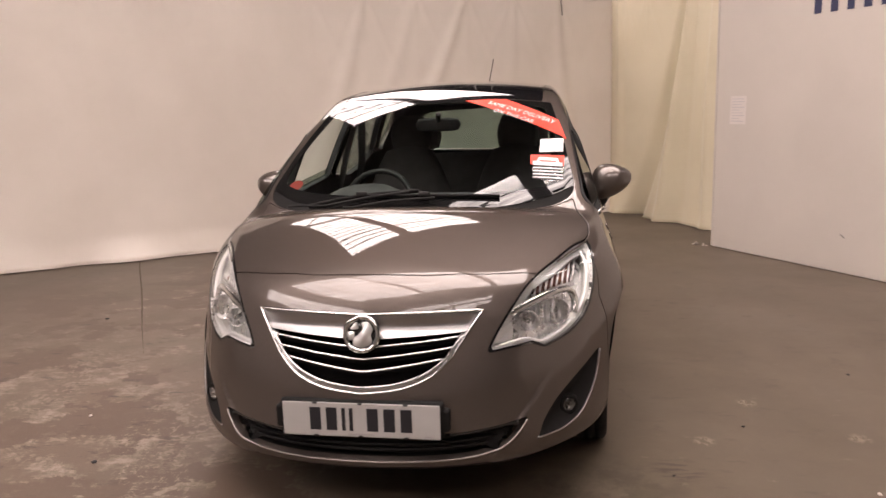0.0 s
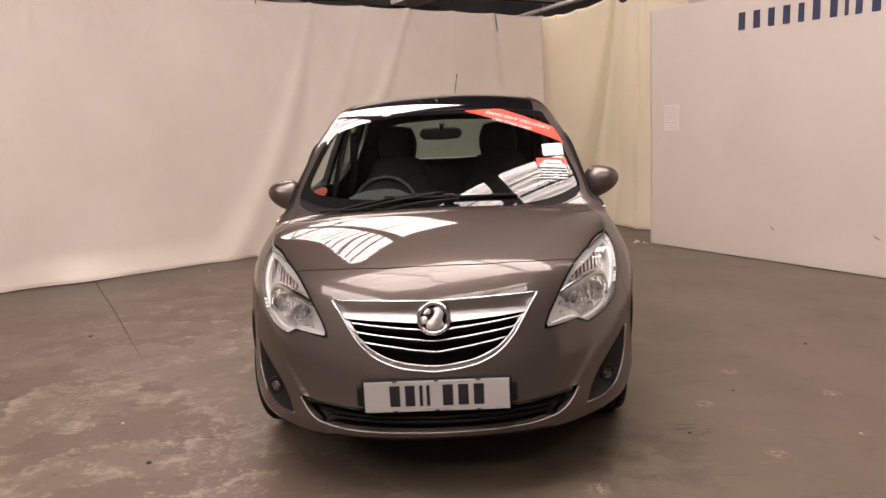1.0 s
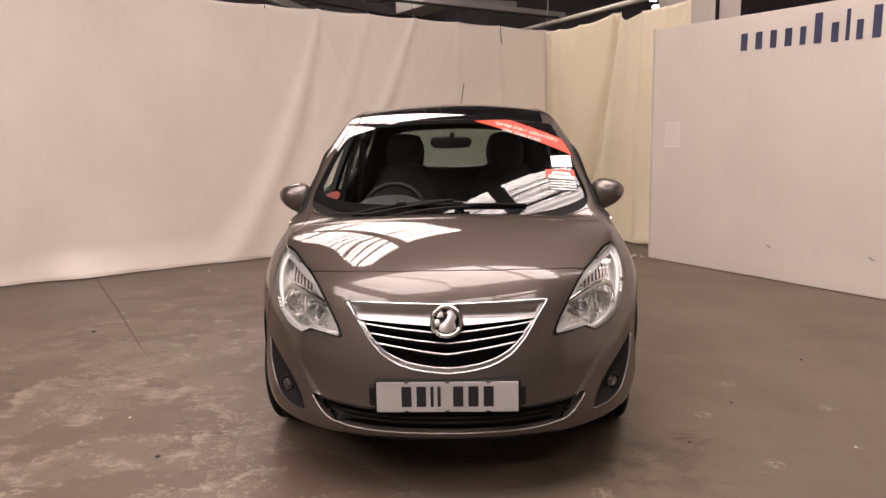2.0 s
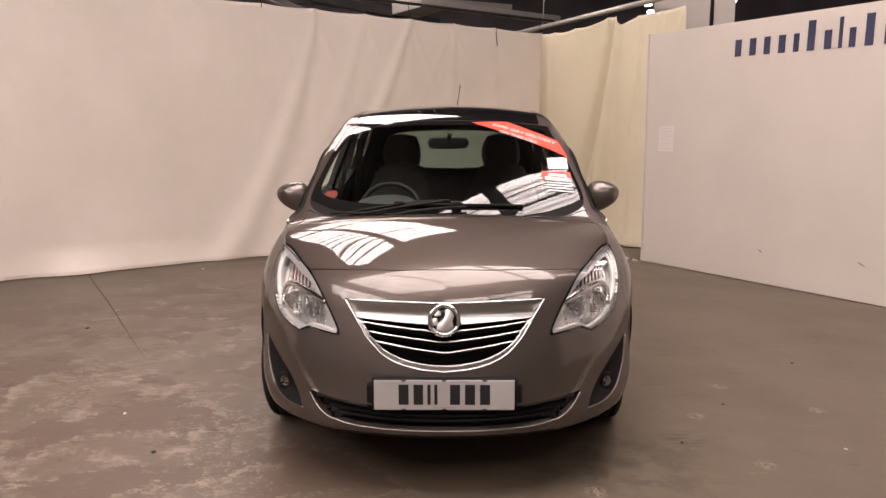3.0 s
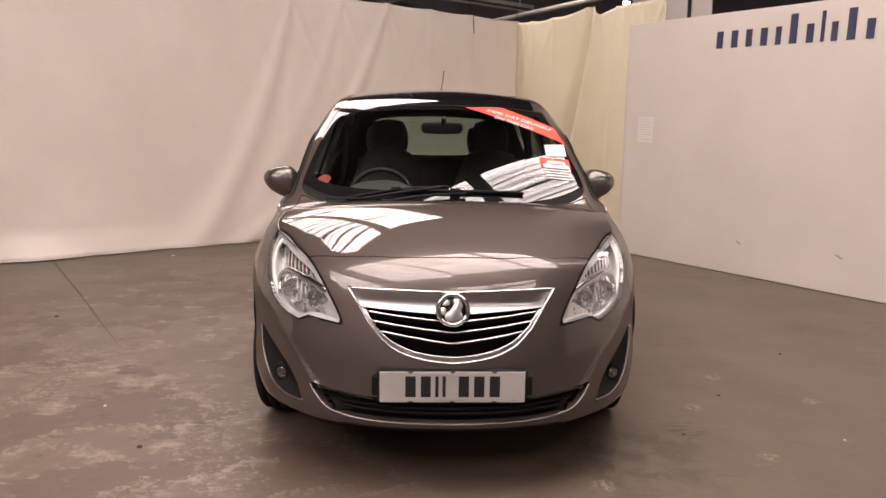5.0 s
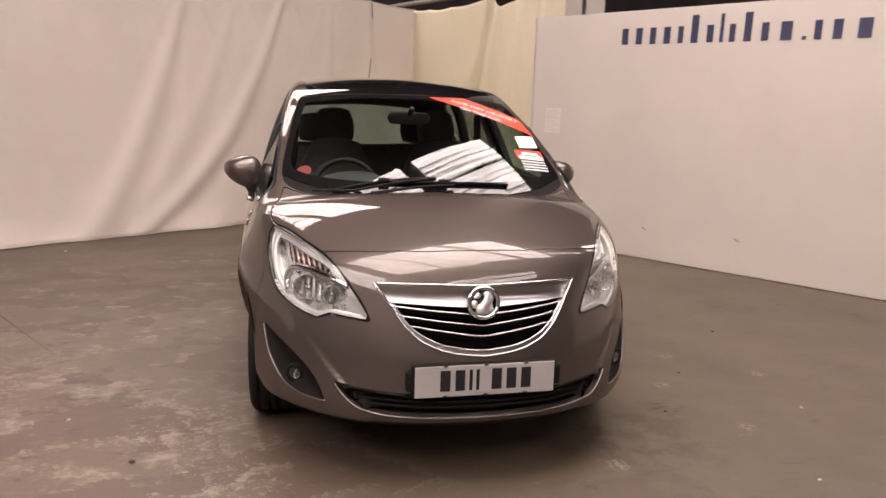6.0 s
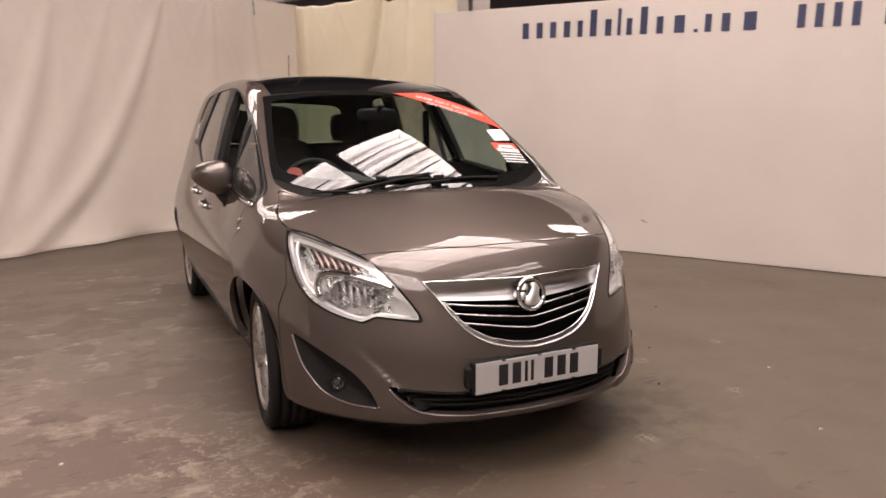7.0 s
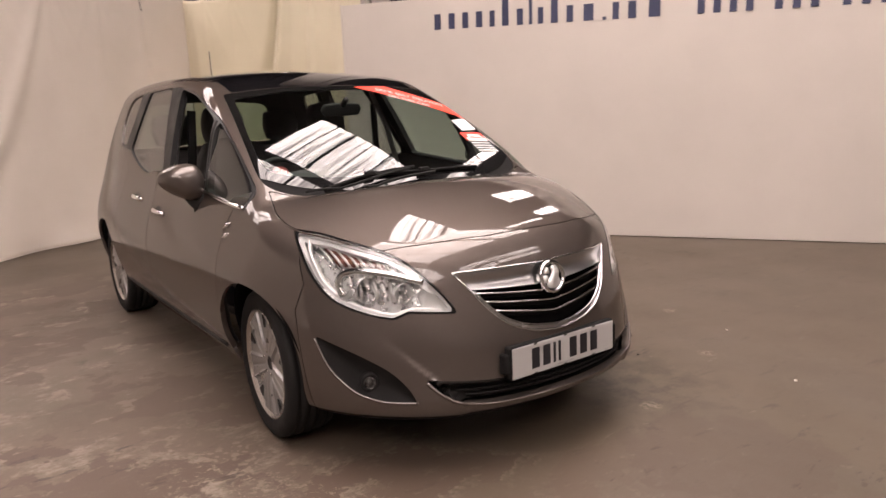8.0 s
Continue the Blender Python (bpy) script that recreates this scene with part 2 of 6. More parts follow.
    base = mixed(tree, math_of("MULTIPLY", mask(noise_of(tree, 9, 10, 0.75), 0.46, 0.56, 0.6), spot_of((0.85, 0.39), 0.30, 0.08)), base, (0.044, 0.037, 0.022))
    # single flakes with sharp edges, in clusters
    cells, warp, add = (tree.nodes.new(k) for k in ("ShaderNodeTexVoronoi", "ShaderNodeTexNoise", "ShaderNodeVectorMath"))
    warp.inputs["Scale"].default_value, warp.inputs["Detail"].default_value = 14, 5
    add.operation, add.inputs[2].default_value = "MULTIPLY_ADD", (0, 0, 0)
    add.inputs[1].default_value = (0.09, 0.09, 0)
    tree.links.new(warp.outputs["Color"], add.inputs[0])
    tree.links.new(co.outputs["Object"], add.inputs[2])
    cells.inputs["Scale"].default_value = 52
    tree.links.new(add.outputs[0], cells.inputs["Vector"])
    chance = tree.nodes.new("ShaderNodeSeparateColor")
    tree.links.new(cells.outputs["Color"], chance.inputs[0])
    flecks = math_of("MULTIPLY", mask(chance.outputs[0], 0.70, 0.71, 0.48), mask(noise_of(tree, 2.1, 8, 0.7), 0.49, 0.54))
    base = mixed(tree, math_of("MULTIPLY", flecks, math_of("MULTIPLY", rim, zone)), base, (0.225, 0.188, 0.148))
    base = mixed(tree, math_of("MULTIPLY", mask(noise_of(tree, 6.0, 10, 0.75, (0.35, 1.8, 1)), 0.585, 0.63, 0.5), math_of("SUBTRACT", 1.0, near)), base, (0.052, 0.039, 0.028))
    # scattered dark stains and short scrapes all over
    base = mixed(tree, mask(noise_of(tree, 3.4, 10, 0.7), 0.61, 0.70, 0.6), base, (0.042, 0.031, 0.023))
    base = mixed(tree, math_of("MULTIPLY", mask(noise_of(tree, 8, 8, 0.7, (0.5, 1.6, 1)), 0.60, 0.64, 0.7), mask(wide, 0.46, 0.56)), base, (0.040, 0.030, 0.023))
    base = mixed(tree, mask(noise_of(tree, 11, 9, 0.75, (0.6, 1.3, 1)), 0.625, 0.65, 0.65), base, (0.150, 0.126, 0.100))
    tree.links.new(base, b.inputs["Base Color"])
    tree.links.new(ramp_of(tree, wide, [(0.3, (0.42,) * 3), (0.7, (0.62,) * 3)]), b.inputs["Roughness"])
    b.inputs["Specular IOR Level"].default_value = 0.4
    bumped(tree, b, scale, 0.3, 0.004)
    return m


def cloth(name, dark, light, gloss):
    """Heavy PVC sheeting: faint clouding, a weave and a soft sheen, a little light comes through."""
    m, tree, b = shader(name)
    big = noise_of(tree, 0.8, 4)
    tree.links.new(ramp_of(tree, big, [(0.3, dark), (0.7, light)]), b.inputs["Base Color"])
    b.inputs["Roughness"].default_value = gloss
    b.inputs["Sheen Weight"].default_value = 0.1
    bumped(tree, b, mixed(tree, 0.10, noise_of(tree, 2.2, 3, 0.5, (1, 1, 0.3)), noise_of(tree, 9, 3)), 0.22, 0.045)
    return m


CONCRETE = concrete()
CREAM_PVC = cloth("cream_pvc_sheet", (0.635, 0.572, 0.505), (0.725, 0.658, 0.588), 0.42)
YELLOW_PVC = cloth("yellowed_pvc_sheet", (0.61, 0.545, 0.395), (0.69, 0.62, 0.465), 0.38)
WALL_PAINT = surface("white_wall_paint", (0.565, 0.514, 0.464), 0.6, 0, 0.04, 1.5, 60, 0.12, 0.002)
STEEL_DARK = surface("dark_painted_steel", (0.035, 0.032, 0.032), 0.6, 0.3, 0.3, 3, 40, 0.1)
STEEL_GREY = surface("grey_painted_steel", (0.34, 0.32, 0.30), 0.5, 0.1, 0.1, 3, 40, 0.1)
STEEL_PALE = surface("galvanised_tube", (0.55, 0.52, 0.48), 0.4, 0.5, 0.1, 3, 40, 0.1)
ROOF_SHEET = surface("dark_roof_sheet", (0.070, 0.060, 0.066), 0.8, 0, 0.3, 1.2, 30, 0.1)
# for the unseen walls, kept pale so that they bounce light
BOUNCE_WALL = surface("pale_bounce_wall", (0.42, 0.388, 0.355), 0.8, 0, 0.12, 1.2, 20, 0.3, 0.006)
JOINT = surface("dark_joint_filler", (0.086, 0.064, 0.048), 0.8, 0, 0.3, 20, 120, 0.3, 0.002)
PAPER = surface("faded_paper", (0.64, 0.585, 0.55), 0.8, 0, 0.04, 6, 90, 0.1)
FADED_INK = surface("faded_ink", (0.48, 0.45, 0.46), 0.7, 0, 0.1, 20, 90, 0.0)
SCUFF = surface("grey_gouge", (0.30, 0.27, 0.25), 0.8, 0, 0.2, 20, 90, 0.2)
PLASTER = surface("broken_plaster", (0.50, 0.45, 0.40), 0.9, 0, 0.15, 20, 90, 0.4)
SKYLIGHT = rooflight()
COLUMN_PAINT = surface("pale_column_paint", (0.50, 0.46, 0.42), 0.6, 0, 0.06, 2, 40, 0.1)
LAMP_GLOW = glowing("lamp_glow", (1.0, 0.95, 0.95), 6.0)

# ---------------------------------------------------------------- the car's outer form
# car axes: x across, y from the number plate to the tail, z up
def curve(points, soft=0.03):
    """A smooth function through a few (place, value) pairs, rounded over that width, straight beyond the ends."""
    xs = np.array([p[0] for p in points], float)
    ys = np.array([p[1] for p in points], float)
    first, last = (ys[1] - ys[0]) / (xs[1] - xs[0]), (ys[-1] - ys[-2]) / (xs[-1] - xs[-2])
    fine = np.linspace(xs[0] - 4 * soft, xs[-1] + 4 * soft, 3000)
    h, d = np.diff(xs), np.diff(ys) / np.diff(xs)
    m = np.r_[d[0], [0.0 if d[k - 1] * d[k] <= 0 else (3 * (h[k - 1] + h[k])) / ((2 * h[k] + h[k - 1]) / d[k - 1] + (h[k] + 2 * h[k - 1]) / d[k]) for k in range(1, len(h))], d[-1]]
    k = np.clip(np.searchsorted(xs, fine) - 1, 0, len(h) - 1)
    t = np.clip((fine - xs[k]) / h[k], 0, 1)
    value = (ys[k] * (1 + 2 * t) * (1 - t) ** 2 + h[k] * m[k] * t * (1 - t) ** 2 + ys[k + 1] * t * t * (3 - 2 * t) + h[k] * m[k + 1] * t * t * (t - 1))
    value += np.where(fine < xs[0], (fine - xs[0]) * first, 0) + np.where(fine > xs[-1], (fine - xs[-1]) * last, 0)
    step = fine[1] - fine[0]
    reach = int(3 * soft / step) + 1
    kernel = np.exp(-0.5 * (np.arange(-reach, reach + 1) * step / soft) ** 2)
    value = np.convolve(np.pad(value, reach, "edge"), kernel / kernel.sum(), "valid")
    inner = (fine >= xs[0]) & (fine <= xs[-1])
    fine, value = fine[inner], value[inner]
    return lambda x: np.interp(x, fine, value)


BONNET_TOP = curve([(0.0, 0.785), (0.1, 0.820), (0.2, 0.854), (0.3, 0.8885), (0.40, 0.921), (0.50, 0.951), (0.60, 0.977), (0.70, 0.997), (0.79, 1.003), (0.88, 1.001), (1.3, 1.0), (4.3, 1.0)], 0.022)
SCREEN_TOP = curve([(-0.1, 0.2), (0.5, 0.69), (0.7, 0.837), (0.9, 0.977), (1.1, 1.105), (1.3, 1.224), (1.5, 1.332), (1.745, 1.45), (1.9, 1.513), (2.1, 1.556), (2.4, 1.585), (3.0, 1.597), (3.6, 1.58),
                    (3.95, 1.545), (4.3, 1.46)], 0.06)


CROWN = curve([(0.15, 0.25), (0.4, 0.25), (0.7, 0.165), (1.0, 0.12), (1.4, 0.097), (1.8, 0.09), (2.2, 0.13), (3.0, 0.13), (4.0, 0.16)], 0.12)
BONNET_CROWN = curve([(0.1, 0.13), (0.4, 0.12), (0.55, 0.100), (0.7, 0.088), (0.85, 0.092), (1.0, 0.10), (4.0, 0.10)], 0.05)


def TOP(x, y):
    """The height of the upper side: the bonnet, whose rear edge curls down along the screen, then windscreen and roof."""
    past = y - 0.80 - 0.46 * x ** 2
    curl = np.where(past > 0.05, 0.7 * (past - 0.025), np.where(past > 0, 14 * 0.5 * past ** 2, 0))
    a, b = BONNET_TOP(y - 0.43 * x ** 2) - curl - BONNET_CROWN(y) * x ** 2, SCREEN_TOP(y) - CROWN(y) * x ** 2
    return np.maximum(a, b) + np.maximum(0.02 - np.abs(a - b), 0) ** 2 / 0.08


NOSE = curve([(0.18, 0.07), (0.22, 0.03), (0.26, -0.006), (0.30, -0.012), (0.36, 0.0), (0.42, 0.01), (0.50, 0.022), (0.60, 0.05), (0.68, 0.08), (0.733, 0.10),
              (0.77, 0.12), (0.796, 0.14), (0.817, 0.16), (0.835, 0.18), (0.85, 0.20), (0.875, 0.24), (0.9, 0.285)], 0.012)
PLAN = curve([(0.2, 0.812), (0.4, 0.850), (0.65, 0.884), (0.9, 0.898), (1.3, 0.902), (2.2, 0.905), (3.0, 0.902), (3.6, 0.89), (4.0, 0.86), (4.3, 0.80)], 0.1)
SIDE = curve([(0.18, 0.85), (0.3, 0.932), (0.38, 0.965), (0.46, 0.986), (0.6, 1.0), (0.72, 0.985), (0.84, 0.943), (0.95, 0.90), (1.05, 0.868), (1.2, 0.815), (1.44, 0.71), (1.62, 0.61)], 0.04)
SIDE_FRONT = curve([(0.18, 0.88), (0.3, 0.945), (0.45, 0.99), (0.6, 1.0), (0.72, 0.985), (0.84, 0.92), (0.95, 0.86), (1.05, 0.82), (1.62, 0.6)])
TAIL = curve([(0.2, 4.18), (0.4, 4.26), (0.6, 4.27), (0.8, 4.24), (1.0, 4.17), (1.3, 4.02), (1.6, 3.82)])


ROUNDING = curve([(0.15, 0.018), (0.28, 0.02), (0.42, 0.035), (0.58, 0.07), (0.8, 0.05), (1.0, 0.036), (1.2, 0.036), (2.4, 0.042), (3.5, 0.06), (4.2, 0.09)], 0.08)


def eased(t):
    t = np.clip(t, 0, 1)
    return t * t * (3 - 2 * t)


def rounded(a, b, k):
    return np.maximum(a, b) + np.maximum(k - np.abs(a - b), 0) ** 2 / (4 * k)


def form(x, y, z):
    """Below zero inside the body, above zero outside."""
    x = np.abs(x)
    blend = np.clip((y - 0.7) / 0.5, 0, 1)
    side = x - PLAN(y) * (SIDE_FRONT(z) * (1 - blend) + SIDE(z) * blend)
    ridge = eased((x - 0.392 - 0.85 * np.clip(z - 0.27, 0, 0.3)) / 0.032) * eased((0.56 - z) / 0.2)
    crease = 0.0028 * (1 - np.exp(-x / 0.08)) * eased((z - 0.70) / 0.05) * eased((0.92 - z) / 0.06)   # a fine fold down the middle of the nose
    front = (NOSE(z) - 0.012 * ridge + crease + 0.355 * x ** 2 + 0.72 * x ** 4 - y) * 0.8
    turn_in = 3.0 * np.clip(x - 0.66 + 0.15 * np.clip(y - 1.15, 0, 1), 0, 1) ** 2 * eased((y - 0.95) / 0.15) * eased((2.0 - y) / 0.3)      # the pillars turn away from the screen
    top = (z - TOP(x, y) + turn_in) * 0.88
    back = (y - TAIL(z) + 0.2 * x ** 2 + 0.35 * x ** 4) * 0.9
    g = rounded(rounded(side, front, 0.06), back, 0.12)
    return rounded(g, top, ROUNDING(y))


def march(eye, way, near=0.0, far=6.0, steps=500):
    """The first place along each ray that meets the form (rows of eyes and ways)."""
    eye, way = np.atleast_2d(eye).astype(float), np.atleast_2d(way).astype(float)
    n = max(len(eye), len(way))
    eye, way = np.broadcast_to(eye, (n, 3)), np.broadcast_to(way, (n, 3))
    lo, hi = np.full(n, near), np.full(n, np.nan)
    before = form(*(eye + way * near).T) > 0
    for d in np.linspace(near, far, steps)[1:]:
        out = form(*(eye + way * d).T) > 0
        new_hit = np.isnan(hi) & (out != before)
        hi[new_hit] = d
        lo[np.isnan(hi)] = d
    ok = ~np.isnan(hi)
    hi[~ok] = lo[~ok]
    for _ in range(40):
        mid = (lo + hi) / 2
        same = (form(*(eye + way * mid[:, None]).T) > 0) == before
        lo, hi = np.where(same, mid, lo), np.where(same, hi, mid)
    place = eye + way * hi[:, None]
    place[~ok] = np.nan
    return place


def outward(p):
    """The form's outward normals at rows of places."""
    p, e = np.atleast_2d(p), 0.004
    n = np.stack([form(*(p + d).T) - form(*(p - d).T) for d in np.eye(3) * e], 1)
    return n / np.linalg.norm(n, axis=1, keepdims=True)


def on_front(x, z):
    """Places on the body seen square from the front."""
    x, z = np.atleast_1d(x).astype(float), np.atleast_1d(z).astype(float)
    return march(np.stack([x, x * 0 - 0.3, z], 1), (0, 1, 0), 0, 2.2)


def on_side(y, z):
    """Places on the body seen square from the side at +x."""
    y, z = np.atleast_1d(y).astype(float), np.atleast_1d(z).astype(float)
    return march(np.stack([y * 0 + 1.2, y, z], 1), (-1, 0, 0), 0, 1.2)


def on_top(x, y):
    """Places on the body seen from above."""
    x, y = np.atleast_1d(x).astype(float), np.atleast_1d(y).astype(float)
    return march(np.stack([x, y, x * 0 + 2.0], 1), (0, 0, -1), 0, 1.9)

# ---------------------------------------------------------------- mesh tools
def mesh_object(name, verts, faces, material, parent=None, label="", smooth=True):
    """One mesh object from places and faces."""
    data = bpy.data.meshes.new(name)
    data.from_pydata([tuple(float(c) for c in v) for v in verts], [], [tuple(int(i) for i in f) for f in faces])
    data.validate()
    if smooth:
        data.shade_smooth()
    data.materials.append(material)
    ob = new(name, data)
    if parent:
        ob.parent = parent
    return tagged(ob, label)


def true_to_form(ob):
    """Shades a skin by the form's own normals, so that reflections run clean across cuts."""
    data = ob.data
    v = np.empty(len(data.vertices) * 3)
    data.vertices.foreach_get("co", v)
    v = v.reshape(-1, 3)
    n = np.array([tuple(q.vector) for q in data.vertex_normals])
    true = outward(np.abs(v) * (1, 1, 1))
    true[:, 0] *= np.where(v[:, 0] < 0, -1, 1)
    true[np.abs(v[:, 0]) < 1e-5, 0] = 0
    on = (np.abs(form(*v.T)) < 0.004) & ((n * true).sum(1) > 0.2)
    n[on] = true[on]
    data.normals_split_custom_set_from_vertices(n.tolist())
    return ob


def part(name, bm, material, parent, label="", smooth=False):
    """Links a bmesh as one mesh object under a thing or a part."""
    data = bpy.data.meshes.new(name)
    bmesh.ops.recalc_face_normals(bm, faces=bm.faces)
    bm.to_mesh(data)
    bm.free()
    if smooth:
        data.shade_smooth()
    data.materials.append(material)
    ob = new(name, data)
    if parent:
        ob.parent = parent
    return tagged(ob, label)


def empty(name, place=(0, 0, 0)):
    ob = new(name)
    ob.location = place
    return ob


def joined(*pieces):
    verts, faces, n = [], [], 0
    for v, f in pieces:
        verts += [tuple(p) for p in v]
        faces += [[i + n for i in q] for q in f]
        n += len(v)
    return np.array(verts), faces


def mirrored(piece):
    v, f = piece
    return np.array(v) * (-1, 1, 1), [list(q)[::-1] for q in f]


def welded(piece, tiny=2e-5):
    v, f = piece
    keys, back, out = {}, [], []
    for p in v:
        k = tuple(np.round(p / tiny / 5).astype(int))
        if k not in keys:
            keys[k] = len(out)
            out.append(p)
        back.append(keys[k])
    faces = []
    for q in f:
        q = [back[i] for i in q]
        q = [a for a, b in zip(q, q[-1:] + q[:-1]) if a != b]
        if len(q) > 2:
            faces.append(q)
    return np.array(out), faces


def grid(points):
    """Faces over an array of places (rows, columns, 3)."""
    r, c = points.shape[:2]
    return points.reshape(-1, 3), [[i * c + j, i * c + j + 1, (i + 1) * c + j + 1, (i + 1) * c + j] for i in range(r - 1) for j in range(c - 1)]


def split(piece, f):
    """Cuts a mesh along the zero line of the values f at its corners: the part above zero and the part below."""
    v, faces = piece
    v = list(map(tuple, v))
    f = list(f)
    cut, above, below = {}, [], []

    def crossing(a, b):
        k = (min(a, b), max(a, b))
        if k not in cut:
            t = f[a] / (f[a] - f[b])
            cut[k] = len(v)
            v.append(tuple(v[a][i] + t * (v[b][i] - v[a][i]) for i in range(3)))
            f.append(0.0)
        return cut[k]
    for q in faces:
        vals = [f[i] for i in q]
        if min(vals) >= 0:
            above.append(list(q))
        elif max(vals) <= 0:
            below.append(list(q))
        else:
            up, down = [], []
            for a, b in zip(q, list(q[1:]) + [q[0]]):
                if f[a] >= 0:
                    up.append(a)
                if f[a] <= 0:
                    down.append(a)
                if f[a] * f[b] < 0:
                    c = crossing(a, b)
                    up.append(c)
                    down.append(c)
            if len(up) > 2:
                above.append(up)
            if len(down) > 2:
                below.append(down)

    def compact(fs):
        used = sorted({i for q in fs for i in q})
        at = {i: n for n, i in enumerate(used)}
        return np.array([v[i] for i in used]).reshape(-1, 3), [[at[i] for i in q] for q in fs]
    return compact(above), compact(below)


def spline(points, closed=True, steps=8, sharp=()):
    """A smooth line through a few points (Catmull-Rom); those at the indices in sharp stay corners."""
    p = np.array(points, float)
    n, out = len(p), []
    for i in range(n if closed else n - 1):
        a, b = p[i], p[(i + 1) % n]
        before, after = p[i - 1] if (closed or i) else 2 * a - b, p[(i + 2) % n] if (closed or i + 2 < n) else 2 * b - a
        ta = (b - a) if i in sharp else (b - before) / 2
        tb = (b - a) if (i + 1) % n in sharp else (after - a) / 2
        la, lb, lc = np.linalg.norm(ta) + 1e-9, np.linalg.norm(tb) + 1e-9, np.linalg.norm(b - a)
        ta, tb = ta * min(1, 1.5 * lc / la), tb * min(1, 1.5 * lc / lb)
        for t in np.arange(steps) / steps:
            out.append(a * (1 + 2 * t) * (1 - t) ** 2 + ta * t * (1 - t) ** 2 + b * t * t * (3 - 2 * t) + tb * t * t * (t - 1))
    if not closed:
        out.append(p[-1])
    return np.array(out)


def inside(outline, q):
    """How far inside a closed outline (above zero) or outside (below) flat points lie."""
    q = np.asarray(q, float)
    lo, hi = outline.min(0) - 0.06, outline.max(0) + 0.06
    value = np.full(len(q), -0.06)
    near = np.where(((q > lo) & (q < hi)).all(1))[0]
    if not len(near):
        return value
    a, b = outline, np.roll(outline, -1, 0)
    for some in np.array_split(near, max(1, len(near) // 2000)):
        p = q[some][:, None, :]
        ab = b - a
        t = np.clip(((p - a) * ab).sum(2) / ((ab ** 2).sum(1) + 1e-12), 0, 1)
        d = np.linalg.norm(p - (a + t[..., None] * ab), axis=2).min(1)
        cross = ((a[:, 1] > p[..., 1]) != (b[:, 1] > p[..., 1])) & (p[..., 0] < (b[:, 0] - a[:, 0]) * (p[..., 1] - a[:, 1]) / (b[:, 1] - a[:, 1] + 1e-15) + a[:, 0])
        value[some] = np.where(cross.sum(1) % 2 == 1, d, -d)
    return value


def rim_edges(faces):
    """The edges that only one face has, in that face's order."""
    count = {}
    for q in faces:
        for a, b in zip(q, q[1:] + q[:1]):
            count[(a, b)] = count.get((a, b), 0) + 1
    return [(a, b) for a, b in count if (b, a) not in count]


def skirted(piece, depth):
    """Folds the rim of a panel inwards by depth, so that it has an edge; the middle line of the car is no rim."""
    v, faces = piece
    if not len(v):
        return piece
    rim = [(a, b) for a, b in rim_edges(faces) if not (abs(v[a][0]) < 1e-5 and abs(v[b][0]) < 1e-5)]
    ids = sorted({i for e in rim for i in e})
    normals = outward(v[ids])
    at = {i: len(v) + n for n, i in enumerate(ids)}
    k = len(ids)
    inner = v[ids] - normals * depth
    inner[np.abs(v[ids][:, 0]) < 1e-5, 0] = 0
    edge = v[ids] - normals * 0.0004
    edge[np.abs(v[ids][:, 0]) < 1e-5, 0] = 0
    return np.vstack([v, edge, inner]), faces + [[at[b], at[a], at[a] + k, at[b] + k] for a, b in rim]


def both(piece):
    """A half and its mirror image, welded along the middle."""
    return welded(joined(piece, mirrored(piece)))


def lifted(piece, by):
    v, f = piece
    return v + outward(v) * by, f


def sheet(points, thick):
    """A closed slab over an array of places, thick towards its back."""
    p = np.asarray(points, float)
    du, dv = np.gradient(p, axis=0), np.gradient(p, axis=1)
    n = np.cross(du, dv)
    n /= np.linalg.norm(n, axis=2, keepdims=True) + 1e-12
    r, c = p.shape[:2]
    v, f = grid(p)
    v2, _ = grid(p - n * thick)
    k = r * c
    f2 = [[i + k for i in q[::-1]] for q in f]
    edge = [j for j in range(c)] + [i * c + c - 1 for i in range(1, r)] + [(r - 1) * c + j for j in range(c - 2, -1, -1)] + [i * c for i in range(r - 2, 0, -1)]
    walls = [[b, a, a + k, b + k] for a, b in zip(edge, edge[1:] + edge[:1])]
    return np.vstack([v, v2]), f + f2 + walls


def tube(path, across, up=(0, 0, 1), closed=False, ups=None):
    """Sweeps a small closed profile (rows of side, up) along a line."""
    path, prof = np.asarray(path, float), np.asarray(across, float)
    n, k = len(path), len(prof)
    if closed:
        t = np.roll(path, -1, 0) - np.roll(path, 1, 0)
    else:
        t = np.gradient(path, axis=0)
    t /= np.linalg.norm(t, axis=1, keepdims=True) + 1e-12
    u = np.broadcast_to(np.asarray(up, float), (n, 3)) if ups is None else np.asarray(ups, float)
    s = np.cross(t, u)
    s /= np.linalg.norm(s, axis=1, keepdims=True) + 1e-12
    u = np.cross(s, t)
    v = (path[:, None] + s[:, None] * prof[None, :, :1] + u[:, None] * prof[None, :, 1:]).reshape(-1, 3)
    f = [[i * k + j, i * k + (j + 1) % k, (i + 1) % n * k + (j + 1) % k, (i + 1) % n * k + j] for i in range(n if closed else n - 1) for j in range(k)]
    if not closed:
        f += [list(range(k))[::-1], [(n - 1) * k + j for j in range(k)]]
    return v, f


def ring(rx, ry=None, n=8):
    """A round or oval profile for tube()."""
    a = np.arange(n) * 2 * math.pi / n
    return np.stack([np.cos(a) * rx, np.sin(a) * (ry or rx)], 1)


